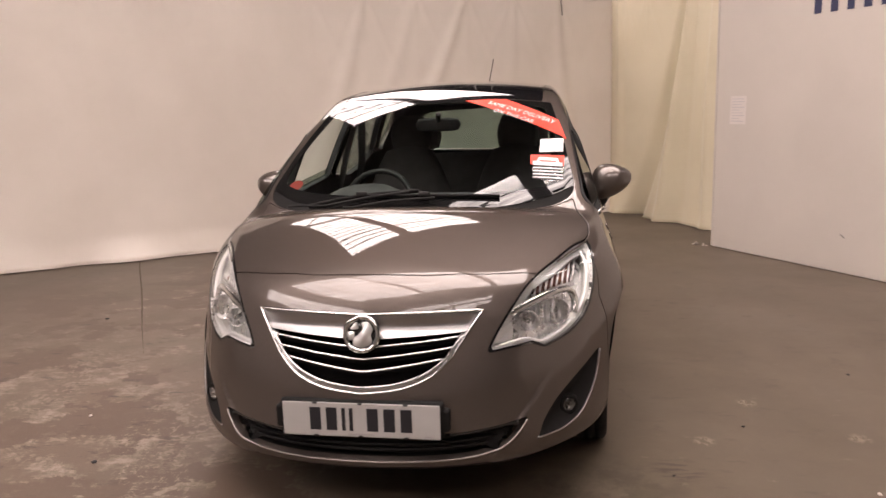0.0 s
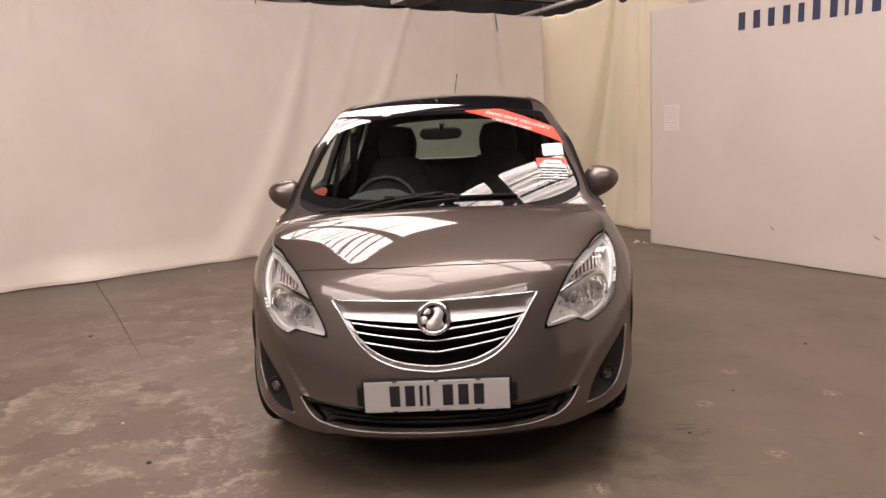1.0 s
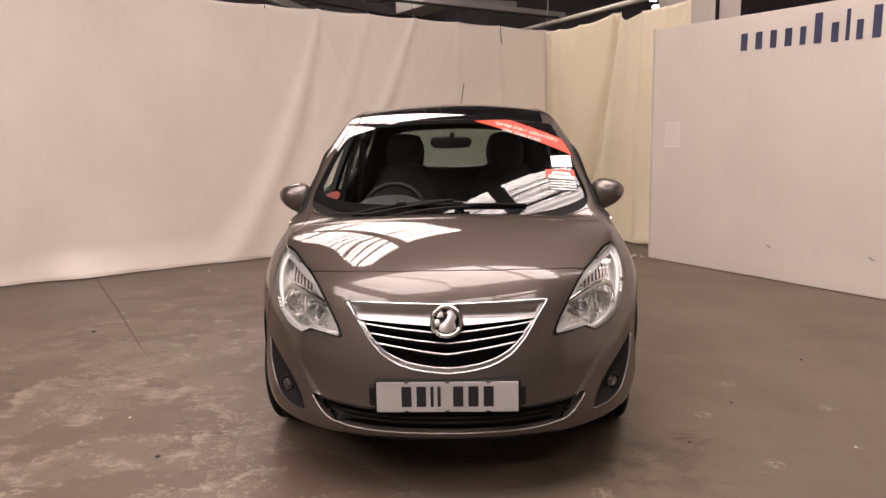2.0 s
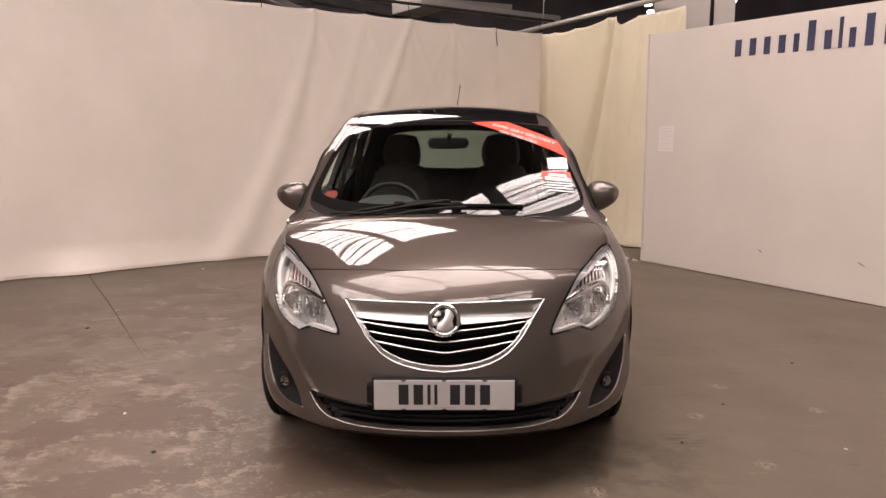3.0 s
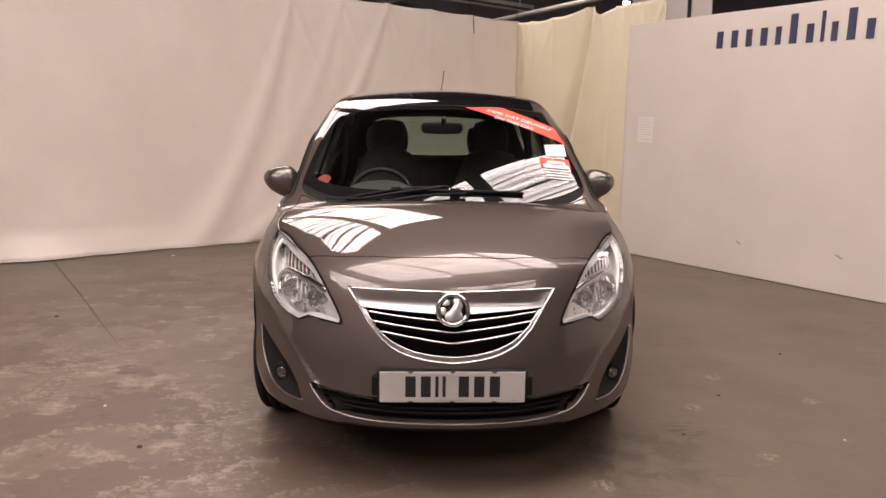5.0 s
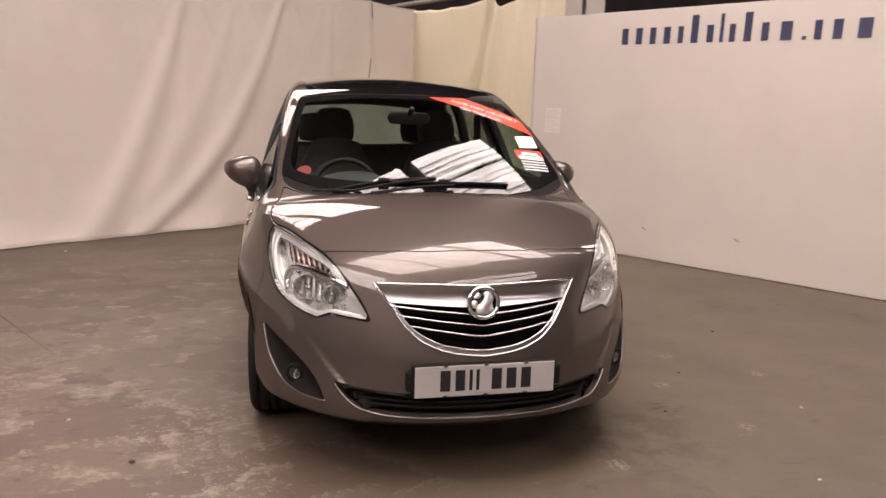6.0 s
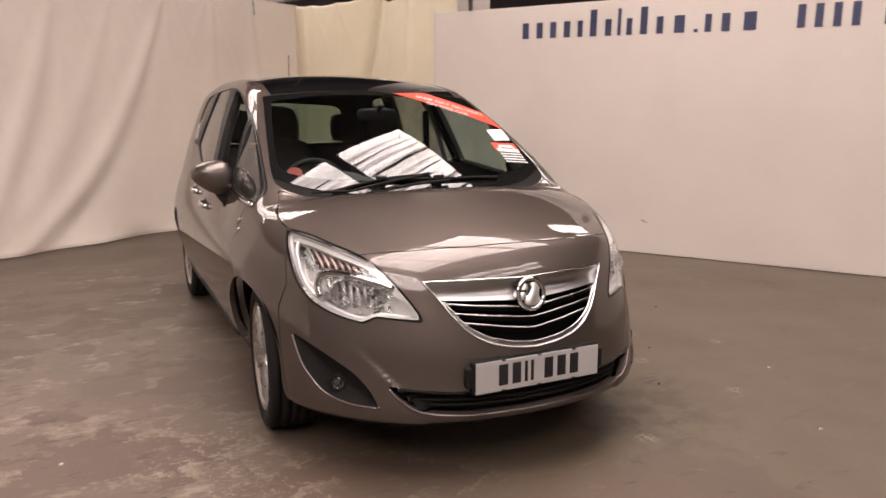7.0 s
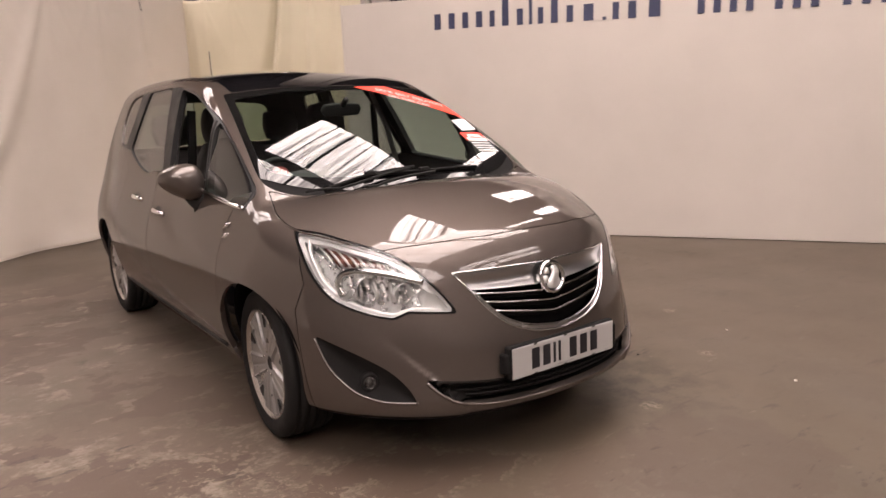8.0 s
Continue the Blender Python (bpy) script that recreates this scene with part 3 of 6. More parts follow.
def turned(profile, n=32, axis="y"):
    """Turns a line of (radius, along) pairs round an axis; it closes on itself."""
    pr = np.asarray(profile, float)
    a = np.arange(n) * 2 * math.pi / n
    c, s = np.cos(a)[:, None], np.sin(a)[:, None]
    r, h = pr[None, :, 0], pr[None, :, 1] + 0 * c
    x, z = r * c, r * s
    p = {"x": (h, x, z), "y": (x, h, z), "z": (x, z, h)}[axis]
    v = np.stack(p, 2).reshape(-1, 3)
    k = len(pr)
    return v, [[i * k + j, (i + 1) % n * k + j, (i + 1) % n * k + (j + 1) % k, i * k + (j + 1) % k] for i in range(n) for j in range(k)]


def block(bm, size, place=(0, 0, 0), turn=(0, 0, 0), bevel=0.0, seg=2):
    """A box with rounded edges, added to a bmesh."""
    made = bmesh.ops.create_cube(bm, size=1, matrix=pose(*place, *turn) @ Matrix.Diagonal((*size, 1)))
    if bevel:
        edges = list({e for v in made["verts"] for e in v.link_edges})
        bmesh.ops.bevel(bm, geom=edges, offset=bevel, segments=seg, affect="EDGES", profile=0.5)


def box_part(name, size, place, material, parent=None, bevel=0.003, turn=(0, 0, 0), label="", seg=2):
    bm = bmesh.new()
    block(bm, size, place, turn, bevel, seg)
    return part(name, bm, material, parent, label)

# ---------------------------------------------------------------- the place round the car
ALONG = np.array((0.8199, 0.5725, 0.0))       # along the long curtain, towards the corner
ACROSS = np.array((-0.5725, 0.8199, 0.0))     # square to it, away from the car
CURTAIN_AT = np.array((-2.3, 5.85, 0.0))
CORNER = CURTAIN_AT + ALONG * 4.47
WALL_DIR = np.array((0.5003, -0.8659, 0.0))   # along the white partition, away from the corner
WALL_AT = np.array((2.26, 5.38, 0.0))
WALL_OUT = np.array((0.8659, 0.5003, 0.0))    # behind the partition
CURTAIN_TOP, HALL = 2.905, 13.5
UP = np.array((0, 0, 1.0))


def slab(name, start, way, length, side, thick, low, high, material, label="", kind="structure", category="", slope=0.0, bevel=0.0):
    """An upright slab along a line: length along way, thick towards side; its top may slope."""
    start, way, side = (np.asarray(q, float) for q in (start, way, side))
    v = [start + way * a + side * b + UP * (low if c == 0 else high + slope * a) for a in (0, length) for b in (0, thick) for c in (0, 1)]
    bm = bmesh.new()
    vs = [bm.verts.new(q) for q in v]
    for q in ((0, 1, 3, 2), (4, 6, 7, 5), (0, 4, 5, 1), (2, 3, 7, 6), (0, 2, 6, 4), (1, 5, 7, 3)):
        bm.faces.new([vs[i] for i in q])
    if bevel:
        bmesh.ops.bevel(bm, geom=bm.edges[:], offset=bevel, segments=2, affect="EDGES", profile=0.5)
    ob = part(name, bm, material, None, label)
    return tagged(ob, label, category, kind=kind)


def floor():
    bm = bmesh.new()
    bmesh.ops.create_grid(bm, x_segments=60, y_segments=60, size=HALL, matrix=pose(0, 2, 0))
    ob = part("floor", bm, CONCRETE, None)
    tagged(ob, "worn brown-grey concrete floor with pale flaked patches", "floor", kind="structure")
    # a filled expansion joint that runs past the car towards the long curtain
    rnd = random.Random(4)
    a, way = np.array((-3.75, 4.84, 0)), np.array((0.524, -0.852, 0))
    side = np.cross(way, UP)
    left, right = [], []
    for i in range(86):
        c = a + way * i * 0.042 + side * (0.004 * math.sin(i * 0.11) + rnd.uniform(-0.0012, 0.0012))
        w = (0.005 + 0.003 * rnd.random()) * min(1.0, (88 - i) / 30)
        left.append(c - side * w + UP * 0.0012)
        right.append(c + side * w + UP * 0.0012)
    v = left + right
    joint = mesh_object("floor_joint", v, [[i, i + 1, i + 87, i + 86] for i in range(85)], JOINT, None, "", False)
    tagged(joint, "dark filled joint in the concrete", "floor", kind="structure")


def draped(name, start, way, length, top, hooks, folds, material, label, bottom=0.012, seed=1, n=260, top_line=None):
    """A sheet hung from hooks: ridges fan down from each hook, the hem lies loosely on the floor."""
    normal = np.cross(way, UP)
    s, h = np.meshgrid(np.linspace(0, length, n), np.linspace(0, 1, 70))
    drop = 1 - h                                        # 1 at the floor
    height = np.full_like(s, top) if top_line is None else np.interp(s, *zip(*top_line))
    z = bottom + (height - bottom) * h
    off = np.zeros_like(s)
    for at, lean, size, spread in folds:
        line = at + lean * (0.5 * drop + 0.5 * drop ** 3) + 0.03 * np.sin(drop * 5 + at)
        wide = 0.035 + spread * drop
        off += size * (0.35 + drop * 0.8) * np.exp(-((s - line) / wide) ** 2) - 0.3 * size * (0.2 + drop) * np.exp(-((s - line - 1.7 * wide) / wide) ** 2)
    for k in range(4):
        off += 0.010 / (k + 1) * np.sin(s * (1.1 + 1.45 * k) + seed * 1.7 + k * 2 + drop * (1.5 - k * 0.4)) * (0.25 + drop)
    sag = np.zeros_like(s)
    for a, b in zip(hooks, hooks[1:]):
        m = (s >= a) & (s <= b)
        sag[m] = 0.014 * np.sin((s[m] - a) / (b - a) * math.pi)
    z = z - sag * h ** 6
    # short tension folds fan out below each hook
    for k, a in enumerate(hooks):
        for lean in (-0.5, 0.0, 0.45):
            off += 0.011 * np.exp(-((s - a - lean * drop * top) / (0.018 + 0.10 * drop)) ** 2) * np.exp(-drop / (0.10 + 0.05 * (k % 3)))
    foot = np.clip((drop - 0.90) / 0.10, 0, 1) ** 1.5
    off += foot * 0.022 * (1 - np.abs(np.sin(s * 4.3 + 1.5 * np.sin(s * 1.7) + drop * 14)) ** 0.6)
    off += foot * (0.04 + 0.06 * np.sin(s * 1.9 + seed) * np.sin(s * 0.7 + 1) + 0.03 * np.sin(s * 5.1 + np.sin(s * 1.3) * 2))
    off += 0.02 * np.clip((drop - 0.6) / 0.4, 0, 1) * np.sin(s * 3.3 + drop * 9 + seed) * np.sin(s * 0.9 + 2)
    p = np.asarray(start) + s[..., None] * way + off[..., None] * normal + z[..., None] * UP
    ob = mesh_object(name, *sheet(p, 0.004), material)
    # the welded hem along the floor
    mesh_object("hem", *tube(p[0] + UP * 0.004 + normal * 0.004, ring(0.006, 0.005), (0, 0, 1)), material, ob)
    return tagged(ob, label, "curtain", kind="structure")


def curtains():
    start = CURTAIN_AT - ALONG * 7.0
    hooks = [0.9, 1.6, 2.25, 2.95, 3.6, 4.3, 4.95, 5.6, 6.2, 6.55, 7.22, 7.86, 8.54, 9.22, 9.90, 10.6, 11.47]
    folds = [(9.22, -2.0, 0.058, 0.16), (7.86, -1.2, 0.050, 0.18), (8.54, -1.6, 0.022, 0.18), (10.6, 0.15, 0.045, 0.16), (9.95, -0.4, 0.02, 0.2), (5.0, -0.8, 0.02, 0.4),
             (3.4, 0.3, 0.06, 0.3), (1.5, 0.2, 0.05, 0.3)]
    draped("curtain_long", start, ALONG, 11.47, CURTAIN_TOP, hooks, folds, CREAM_PVC, "cream PVC curtain hung from hooks, its hem on the floor", seed=1, n=380)
    draped("curtain_short", CORNER, WALL_DIR, 2.75, 2.90, [0, 0.35, 0.8, 1.45, 2.0, 2.75],
           [(0.15, 0.1, 0.03, 0.10), (1.62, -0.42, 0.13, 0.11), (1.50, -0.95, -0.15, 0.14), (2.0, 0.0, 0.06, 0.06), (2.35, 0.1, 0.05, 0.10)], YELLOW_PVC,
           "yellowed cream PVC curtain with deep folds", seed=3, n=170, top_line=[(0, 2.895), (0.5, 2.86), (1.0, 2.87), (1.45, 2.915), (1.6, 2.925), (1.68, 2.81), (1.85, 2.84), (2.15, 2.87), (2.75, 2.87)])
    # hooks along the top, each on a short cord
    first = None
    for s in hooks:
        c = start + ALONG * s + UP * CURTAIN_TOP
        if first is None:
            line = [(0, -0.014, -0.045), (0, -0.016, -0.008), (0, -0.008, 0.022), (0, 0.010, 0.026), (0, 0.014, 0.004)]
            first = mesh_object("curtain_hook", *tube(spline(line, closed=False, steps=4), ring(0.007, n=6), (1, 0, 0)), STEEL_DARK)
            cord = mesh_object("cord", *tube([(0, 0.0, 0.02), (0, 0.03, 0.10), (0, 0.05, 0.20)], ring(0.004, n=6), (1, 0, 0)), STEEL_DARK, first)
            tagged(first, "dark metal hook on the curtain's top edge", "hook", "curtain hooks")
            first.matrix_basis = pose(*c, 0, 0, 34.9)
        else:
            copy_thing(first, pose(*c, 0, 0, 34.9))
    # a rail that the hooks' cords hang from
    rail = mesh_object("curtain_rail", *tube([start + UP * 3.11 + ACROSS * 0.05, CORNER + ALONG * 0.3 + UP * 3.11 + ACROSS * 0.05], ring(0.018, n=10), (0, 0, 1)), STEEL_DARK)
    tagged(rail, "dark steel rail above the long curtain", "rail", kind="structure")
    a = CORNER - WALL_DIR * 1.3 + WALL_OUT * 0.12 + UP * 3.00
    b = CORNER + WALL_DIR * 2.9 + WALL_OUT * 0.12 + UP * 3.05
    pole = mesh_object("curtain_pole", *tube([a, b], ring(0.036, n=14), (0, 0, 1)), STEEL_PALE)
    tagged(pole, "pale galvanised tube above the short curtain", "pole", kind="structure")
    c = CORNER - WALL_DIR * 0.12 + WALL_OUT * 0.12 + UP * 3.02
    cord = mesh_object("hanging_cord", *tube(spline([c, c + WALL_DIR * 0.02 + UP * 0.5, c - WALL_DIR * 0.03 + UP * 1.2, c + UP * (ROOF_Z + 0.40 - 3.02)], closed=False, steps=6), ring(0.006, n=6), (1, 0, 0)), STEEL_PALE)
    tagged(cord, "thin pale cord holding up the galvanised tube", "cord")
    c = start + ALONG * 10.62 + UP * CURTAIN_TOP - ACROSS * 0.02
    strap = mesh_object("strap", *tube(spline([c + UP * 0.02, c - UP * 0.08, c + ALONG * 0.012 - UP * 0.17, c + ALONG * 0.02 - UP * 0.24], closed=False, steps=5), ring(0.008, 0.003, 6), ACROSS), STEEL_DARK)
    tagged(strap, "loose dark strap hanging over the curtain's edge", "strap")


def partition():
    wall = slab("wall_east", WALL_AT - WALL_DIR * 0.15, WALL_DIR, 9.6, WALL_OUT, 0.10, 0.006, 2.472, WALL_PAINT, "white painted partition wall", slope=-0.020, category="wall", bevel=0.004)
    turn = math.degrees(math.atan2(WALL_DIR[1], WALL_DIR[0]))

    def at(s, z, out=0.004):
        return WALL_AT + WALL_DIR * s - WALL_OUT * out + UP * z

    def bar(name, s, z, wide, high, material, thick=0.004, parent=None, label="", skew=0.0):
        ob = box_part(name, (wide, thick, high), (0, 0, 0), material, parent, min(0.001, thick / 4), label=label)
        ob.matrix_basis = pose(*at(s, z, thick / 2 + 0.0015), 0, 1.15 + skew, turn)
        return ob
    # the lettering: plain bars, one for each character
    sign = bpy.data.objects.new("wall_sign", None)
    scene.collection.objects.link(sign)
    tagged(sign, "navy lettering bars on the white partition", "sign")
    tall = {5, 7, 9}
    widths = [0.15, 0.145, 0.135, 0.145, 0.115, 0.145, 0.135, 0.07, 0.115, 0.145, 0.135, 0.20, 0.075, 0.125, 0.155, 0.22]
    s = 0.915
    for i, w in enumerate(widths):
        w *= 1.082
        base = 2.126 - 0.0285 * (s - 0.915)
        high = 0.25 if i in tall else 0.03 if i == 12 else 0.155
        bar("bar", s + w / 2, base + high / 2, w * 0.44, high, BLUE_INK, parent=sign)
        s += w
    for s0, count, pitch in ((3.525, 4, 0.135), (4.16, 3, 0.140), (4.68, 3, 0.140), (5.20, 4, 0.14)):
        for k in range(count):
            sc = s0 + pitch * (k + 0.5)
            base = 2.132 - 0.0285 * (sc - 0.915)
            bar("bar", sc, base + 0.095, pitch * 0.46, 0.19, BLUE_INK, parent=sign)
    notice = bar("paper_notice", 0.14, 1.362, 0.205, 0.265, PAPER, 0.0015, label="faded paper notice pinned to the partition")
    tagged(notice, category="notice")
    for k in range(9):
        w = (0.15, 0.16, 0.12, 0.16, 0.10, 0.14, 0.16, 0.09, 0.15)[k]
        box_part("text_line", (w, 0.0012, 0.006), (-0.08 + w / 2, -0.0012, 0.105 - 0.026 * k), FADED_INK, notice, 0.0)
    # gouges in the paint
    for s, z, lean, size in ((1.364, 0.312, 35, 0.07), (2.325, 0.322, 28, 0.085)):
        m = mesh_object("scuff", [(-size * 0.5, 0, -0.004), (-size * 0.1, -0.0015, 0.009), (size * 0.5, 0, 0.004), (size * 0.1, -0.0015, -0.009), (-size * 0.5, 0.004, -0.004), (size * 0.5, 0.004, 0.004)],
                        [[0, 1, 2, 3], [0, 4, 5, 2, 1], [0, 3, 2, 5, 4]], SCUFF, wall, "grey gouge in the paint", False)
        m.matrix_basis = pose(*at(s, z, 0.003), 0, lean, turn)
    end = slab("wall_end", WALL_AT - WALL_DIR * 0.165 - WALL_OUT * 0.006, WALL_DIR, 0.012, WALL_OUT, 0.112, 0.012, 2.478, WALL_PAINT, "white corner bead on the partition's end", category="wall")
    # crumbled plaster at the foot of the partition's end
    rnd = random.Random(9)
    for k in range(9):
        c = WALL_AT - WALL_DIR * (0.16 + 0.28 * rnd.random()) - WALL_OUT * (0.10 - 0.3 * rnd.random())
        size = rnd.uniform(0.012, 0.035)
        bm = bmesh.new()
        bmesh.ops.create_icosphere(bm, subdivisions=1, radius=size)
        for v in bm.verts:
            v.co *= rnd.uniform(0.6, 1.2)
            v.co.z = max(v.co.z * 0.6, -size * 0.35)
        ob = part("plaster_crumb", bm, PLASTER, None)
        ob.location = (c[0], c[1], size * 0.35)
        tagged(ob, "crumb of broken pale plaster on the floor", "debris", "plaster crumbs")


def crumbs():
    """Grit on the floor, each bit on its own."""
    rnd = random.Random(12)
    for x, y, size, mat in ((-1.271, 0.417, 0.013, STEEL_DARK), (-2.62, 2.55, 0.016, STEEL_DARK), (-2.62, 5.05, 0.014, PAPER), (1.06, 0.52, 0.008, STEEL_DARK), (1.42, 1.0, 0.008, STEEL_DARK),
                            (1.75, 0.45, 0.010, PLASTER), (-1.6, 0.87, 0.010, PLASTER), (-0.95, -0.25, 0.009, STEEL_DARK), (2.1, 1.7, 0.009, STEEL_DARK), (1.3, -0.2, 0.009, PLASTER)):
        bm = bmesh.new()
        bmesh.ops.create_icosphere(bm, subdivisions=1, radius=size)
        for v in bm.verts:
            v.co *= rnd.uniform(0.6, 1.3)
            v.co.z = max(v.co.z * 0.5, -size * 0.3)
        ob = part("grit", bm, mat, None)
        ob.location = (x, y, size * 0.3)
        tagged(ob, "small bit of grit on the concrete floor", "debris", "floor grit")


def hall():
    """The dark hall beyond the curtains: walls, roof with rooflights, columns and trusses."""
    x0, x1, y0, y1 = -HALL, HALL, 2 - HALL, 2 + HALL
    # south and west walls are unseen, added to close the hall and bounce light
    for name, a, way, side in (("wall_north", (x0, y1, 0), (1, 0, 0), (0, 1, 0)), ("wall_south", (x0, y0, 0), (1, 0, 0), (0, -1, 0)),
                               ("wall_west", (x0, y0, 0), (0, 1, 0), (-1, 0, 0)), ("wall_far_east", (x1, y0, 0), (0, 1, 0), (1, 0, 0))):
        slab(name, a, way, 2 * HALL, side, 0.2, 0, ROOF_Z + 0.6, ROOF_SHEET if name in ("wall_north", "wall_far_east") else BOUNCE_WALL, "painted wall added to close off the hall", category="wall")
    bm = bmesh.new()
    block(bm, (2 * HALL, 2 * HALL, 0.12), (0, 2, ROOF_Z + 0.45))
    roof = part("ceiling", bm, ROOF_SHEET, None, "dark sheet roof of the hall")
    tagged(roof, category="ceiling", kind="structure")
    turn = math.degrees(math.atan2(ALONG[1], ALONG[0]))

    def spot(u, w, z):
        return ALONG * u + ACROSS * w + UP * z
    # rooflights: glazed panels with bars below them, (along from, to, across from, to)
    # both panels from -7.4 and the one from -9.6 are unseen, added as fill
    for u0, u1, w0, w1 in ((-4.2, -1.1, -2.0, 2.25), (-0.9, 2.36, -2.0, 2.25), (2.70, 4.58, -2.0, 2.25), (1.0, 2.36, 6.1, 12.6), (2.70, 4.58, 6.1, 12.6), (-4.8, -1.1, -7.4, -5.2), (-0.9, 2.36, -7.4, -5.2), (-9.6, -6.2, -4.6, 3.6), (5.0, 8.9, -0.66, -0.42),
                           (10.3, 16.2, 1.05, 1.70), (10.6, 16.2, 0.0, 0.35)):
        c = spot((u0 + u1) / 2, (w0 + w1) / 2, ROOF_Z + 0.36)
        pane = box_part("rooflight", (u1 - u0, w1 - w0, 0.03), (0, 0, 0), SKYLIGHT, None, 0.0, label="translucent rooflight panel full of daylight, some added as unseen fill")
        pane.matrix_basis = pose(*c, 0, 0, turn)
        tagged(pane, category="rooflight", group="rooflights", kind="structure")
        n = int((w1 - w0) / 0.36)
        for i in range(1, n):
            box_part("glazing_bar", (u1 - u0, 0.022 + 0.03 * (i % 3 == 0), 0.05), (0, -(w1 - w0) / 2 + (w1 - w0) * i / n, -0.09), STEEL_DARK, pane, 0.004)
        for i in range(1, int((u1 - u0) / 1.1)):
            box_part("cross_bar", (0.03, w1 - w0, 0.04), (-(u1 - u0) / 2 + 1.1 * i, 0, -0.05), STEEL_DARK, pane, 0.003)
    # lattice trusses across the hall
    for w in (10.2, 12.4, -4.6, -8.0):
        truss = None
        for name, za, zb, ua, ub, r in (("chord", 4.9, 4.9, -10, 12, 0.07), ("chord", ROOF_Z + 0.2, ROOF_Z + 0.2, -10, 12, 0.07)):
            piece = tube([spot(ua, w, za), spot(ub, w, zb)], [(-r, -r), (-r, r), (r, r), (r, -r)], (0, 0, 1))
            if truss is None:
                truss = mesh_object("truss", *piece, STEEL_GREY, None, "", False)
                tagged(truss, "grey painted steel lattice roof truss", "truss", "roof trusses", "structure")
            else:
                mesh_object(name, *piece, STEEL_GREY, truss, "", False)
        for i in range(20):
            ua = -10 + 1.1 * i
            za, zb = (4.9, ROOF_Z + 0.2) if i % 2 else (ROOF_Z + 0.2, 4.9)
            mesh_object("brace", *tube([spot(ua, w, za), spot(ua + 1.1, w, zb)], ring(0.035, n=6), (0, 1, 0)), STEEL_GREY, truss, "", False)
    # columns behind the partition's end
    for x, y, wide in ((2.93, 6.86, 0.66), (3.42, 6.74, 0.24)):
        d = np.array((x, y, 0)) - np.array((0.0, -2.57, 0))
        face = math.degrees(math.atan2(d[1], d[0])) - 90
        col = box_part("column", (wide, 0.35, ROOF_Z + 0.38), (0, 0, 0), COLUMN_PAINT, None, 0.012, label="pale painted steel column behind the partition")
        col.matrix_basis = pose(x, y, (ROOF_Z + 0.38) / 2, 0, 0, face)
        tagged(col, category="column", kind="structure")
    # a duct and bracing above the curtains, and lamps far back in the hall
    duct = box_part("duct", (0.5, 0.9, 0.42), (0, 0, 0), STEEL_GREY, None, 0.01, label="grey sheet-metal duct hung from the roof")
    duct.matrix_basis = pose(-0.46, 9.6, 3.62, 0, 0, turn)
    tagged(duct, category="duct")
    for d in (-0.2, 0.2):
        mesh_object("hanger", *tube([(d, 0, 0.2), (d, 0, ROOF_Z + 0.39 - 3.62)], ring(0.012, n=6), (1, 0, 0)), STEEL_GREY, duct, "", False)
    for k, (u0, w0, u1, w1, z0, z1) in enumerate(((-4, 9.0, 9, 9.0, 3.75, 3.75), (-3, 11.2, 9, 13.2, 4.0, 4.4), (1, 10.6, 7, 12.9, 4.6, 3.6), (3.0, 8.2, 6.0, 8.9, 3.5, 3.42), (-1, 13, 9, 10.5, 4.3, 4.2))):
        beam = mesh_object("beam", *tube([spot(u0, w0, z0), spot(u1, w1, z1)], [(-0.05, -0.07), (-0.05, 0.07), (0.05, 0.07), (0.05, -0.07)], (0, 0, 1)), STEEL_DARK if k % 2 else STEEL_GREY, None, "", False)
        tagged(beam, "steel beam crossing the dark hall", "beam", "hall beams", "structure")
    for x, y, z in ((3.06, 8.95, 3.40), (3.10, 8.95, 3.29), (4.25, 8.7, 3.40), (5.6, 9.3, 3.75)):
        lamp = box_part("hall_lamp", (0.10, 0.06, 0.05), (x, y, z), LAMP_GLOW, None, 0.01, label="small bright lamp far back in the hall")
        mesh_object("lamp_stem", *tube([(x, y, z + 0.02), (x, y, ROOF_Z + 0.39)], ring(0.01, n=6), (1, 0, 0)), STEEL_DARK, lamp, "", False)
        tagged(lamp, category="lamp", group="hall lamps")


floor()
curtains()
partition()
crumbs()
hall()

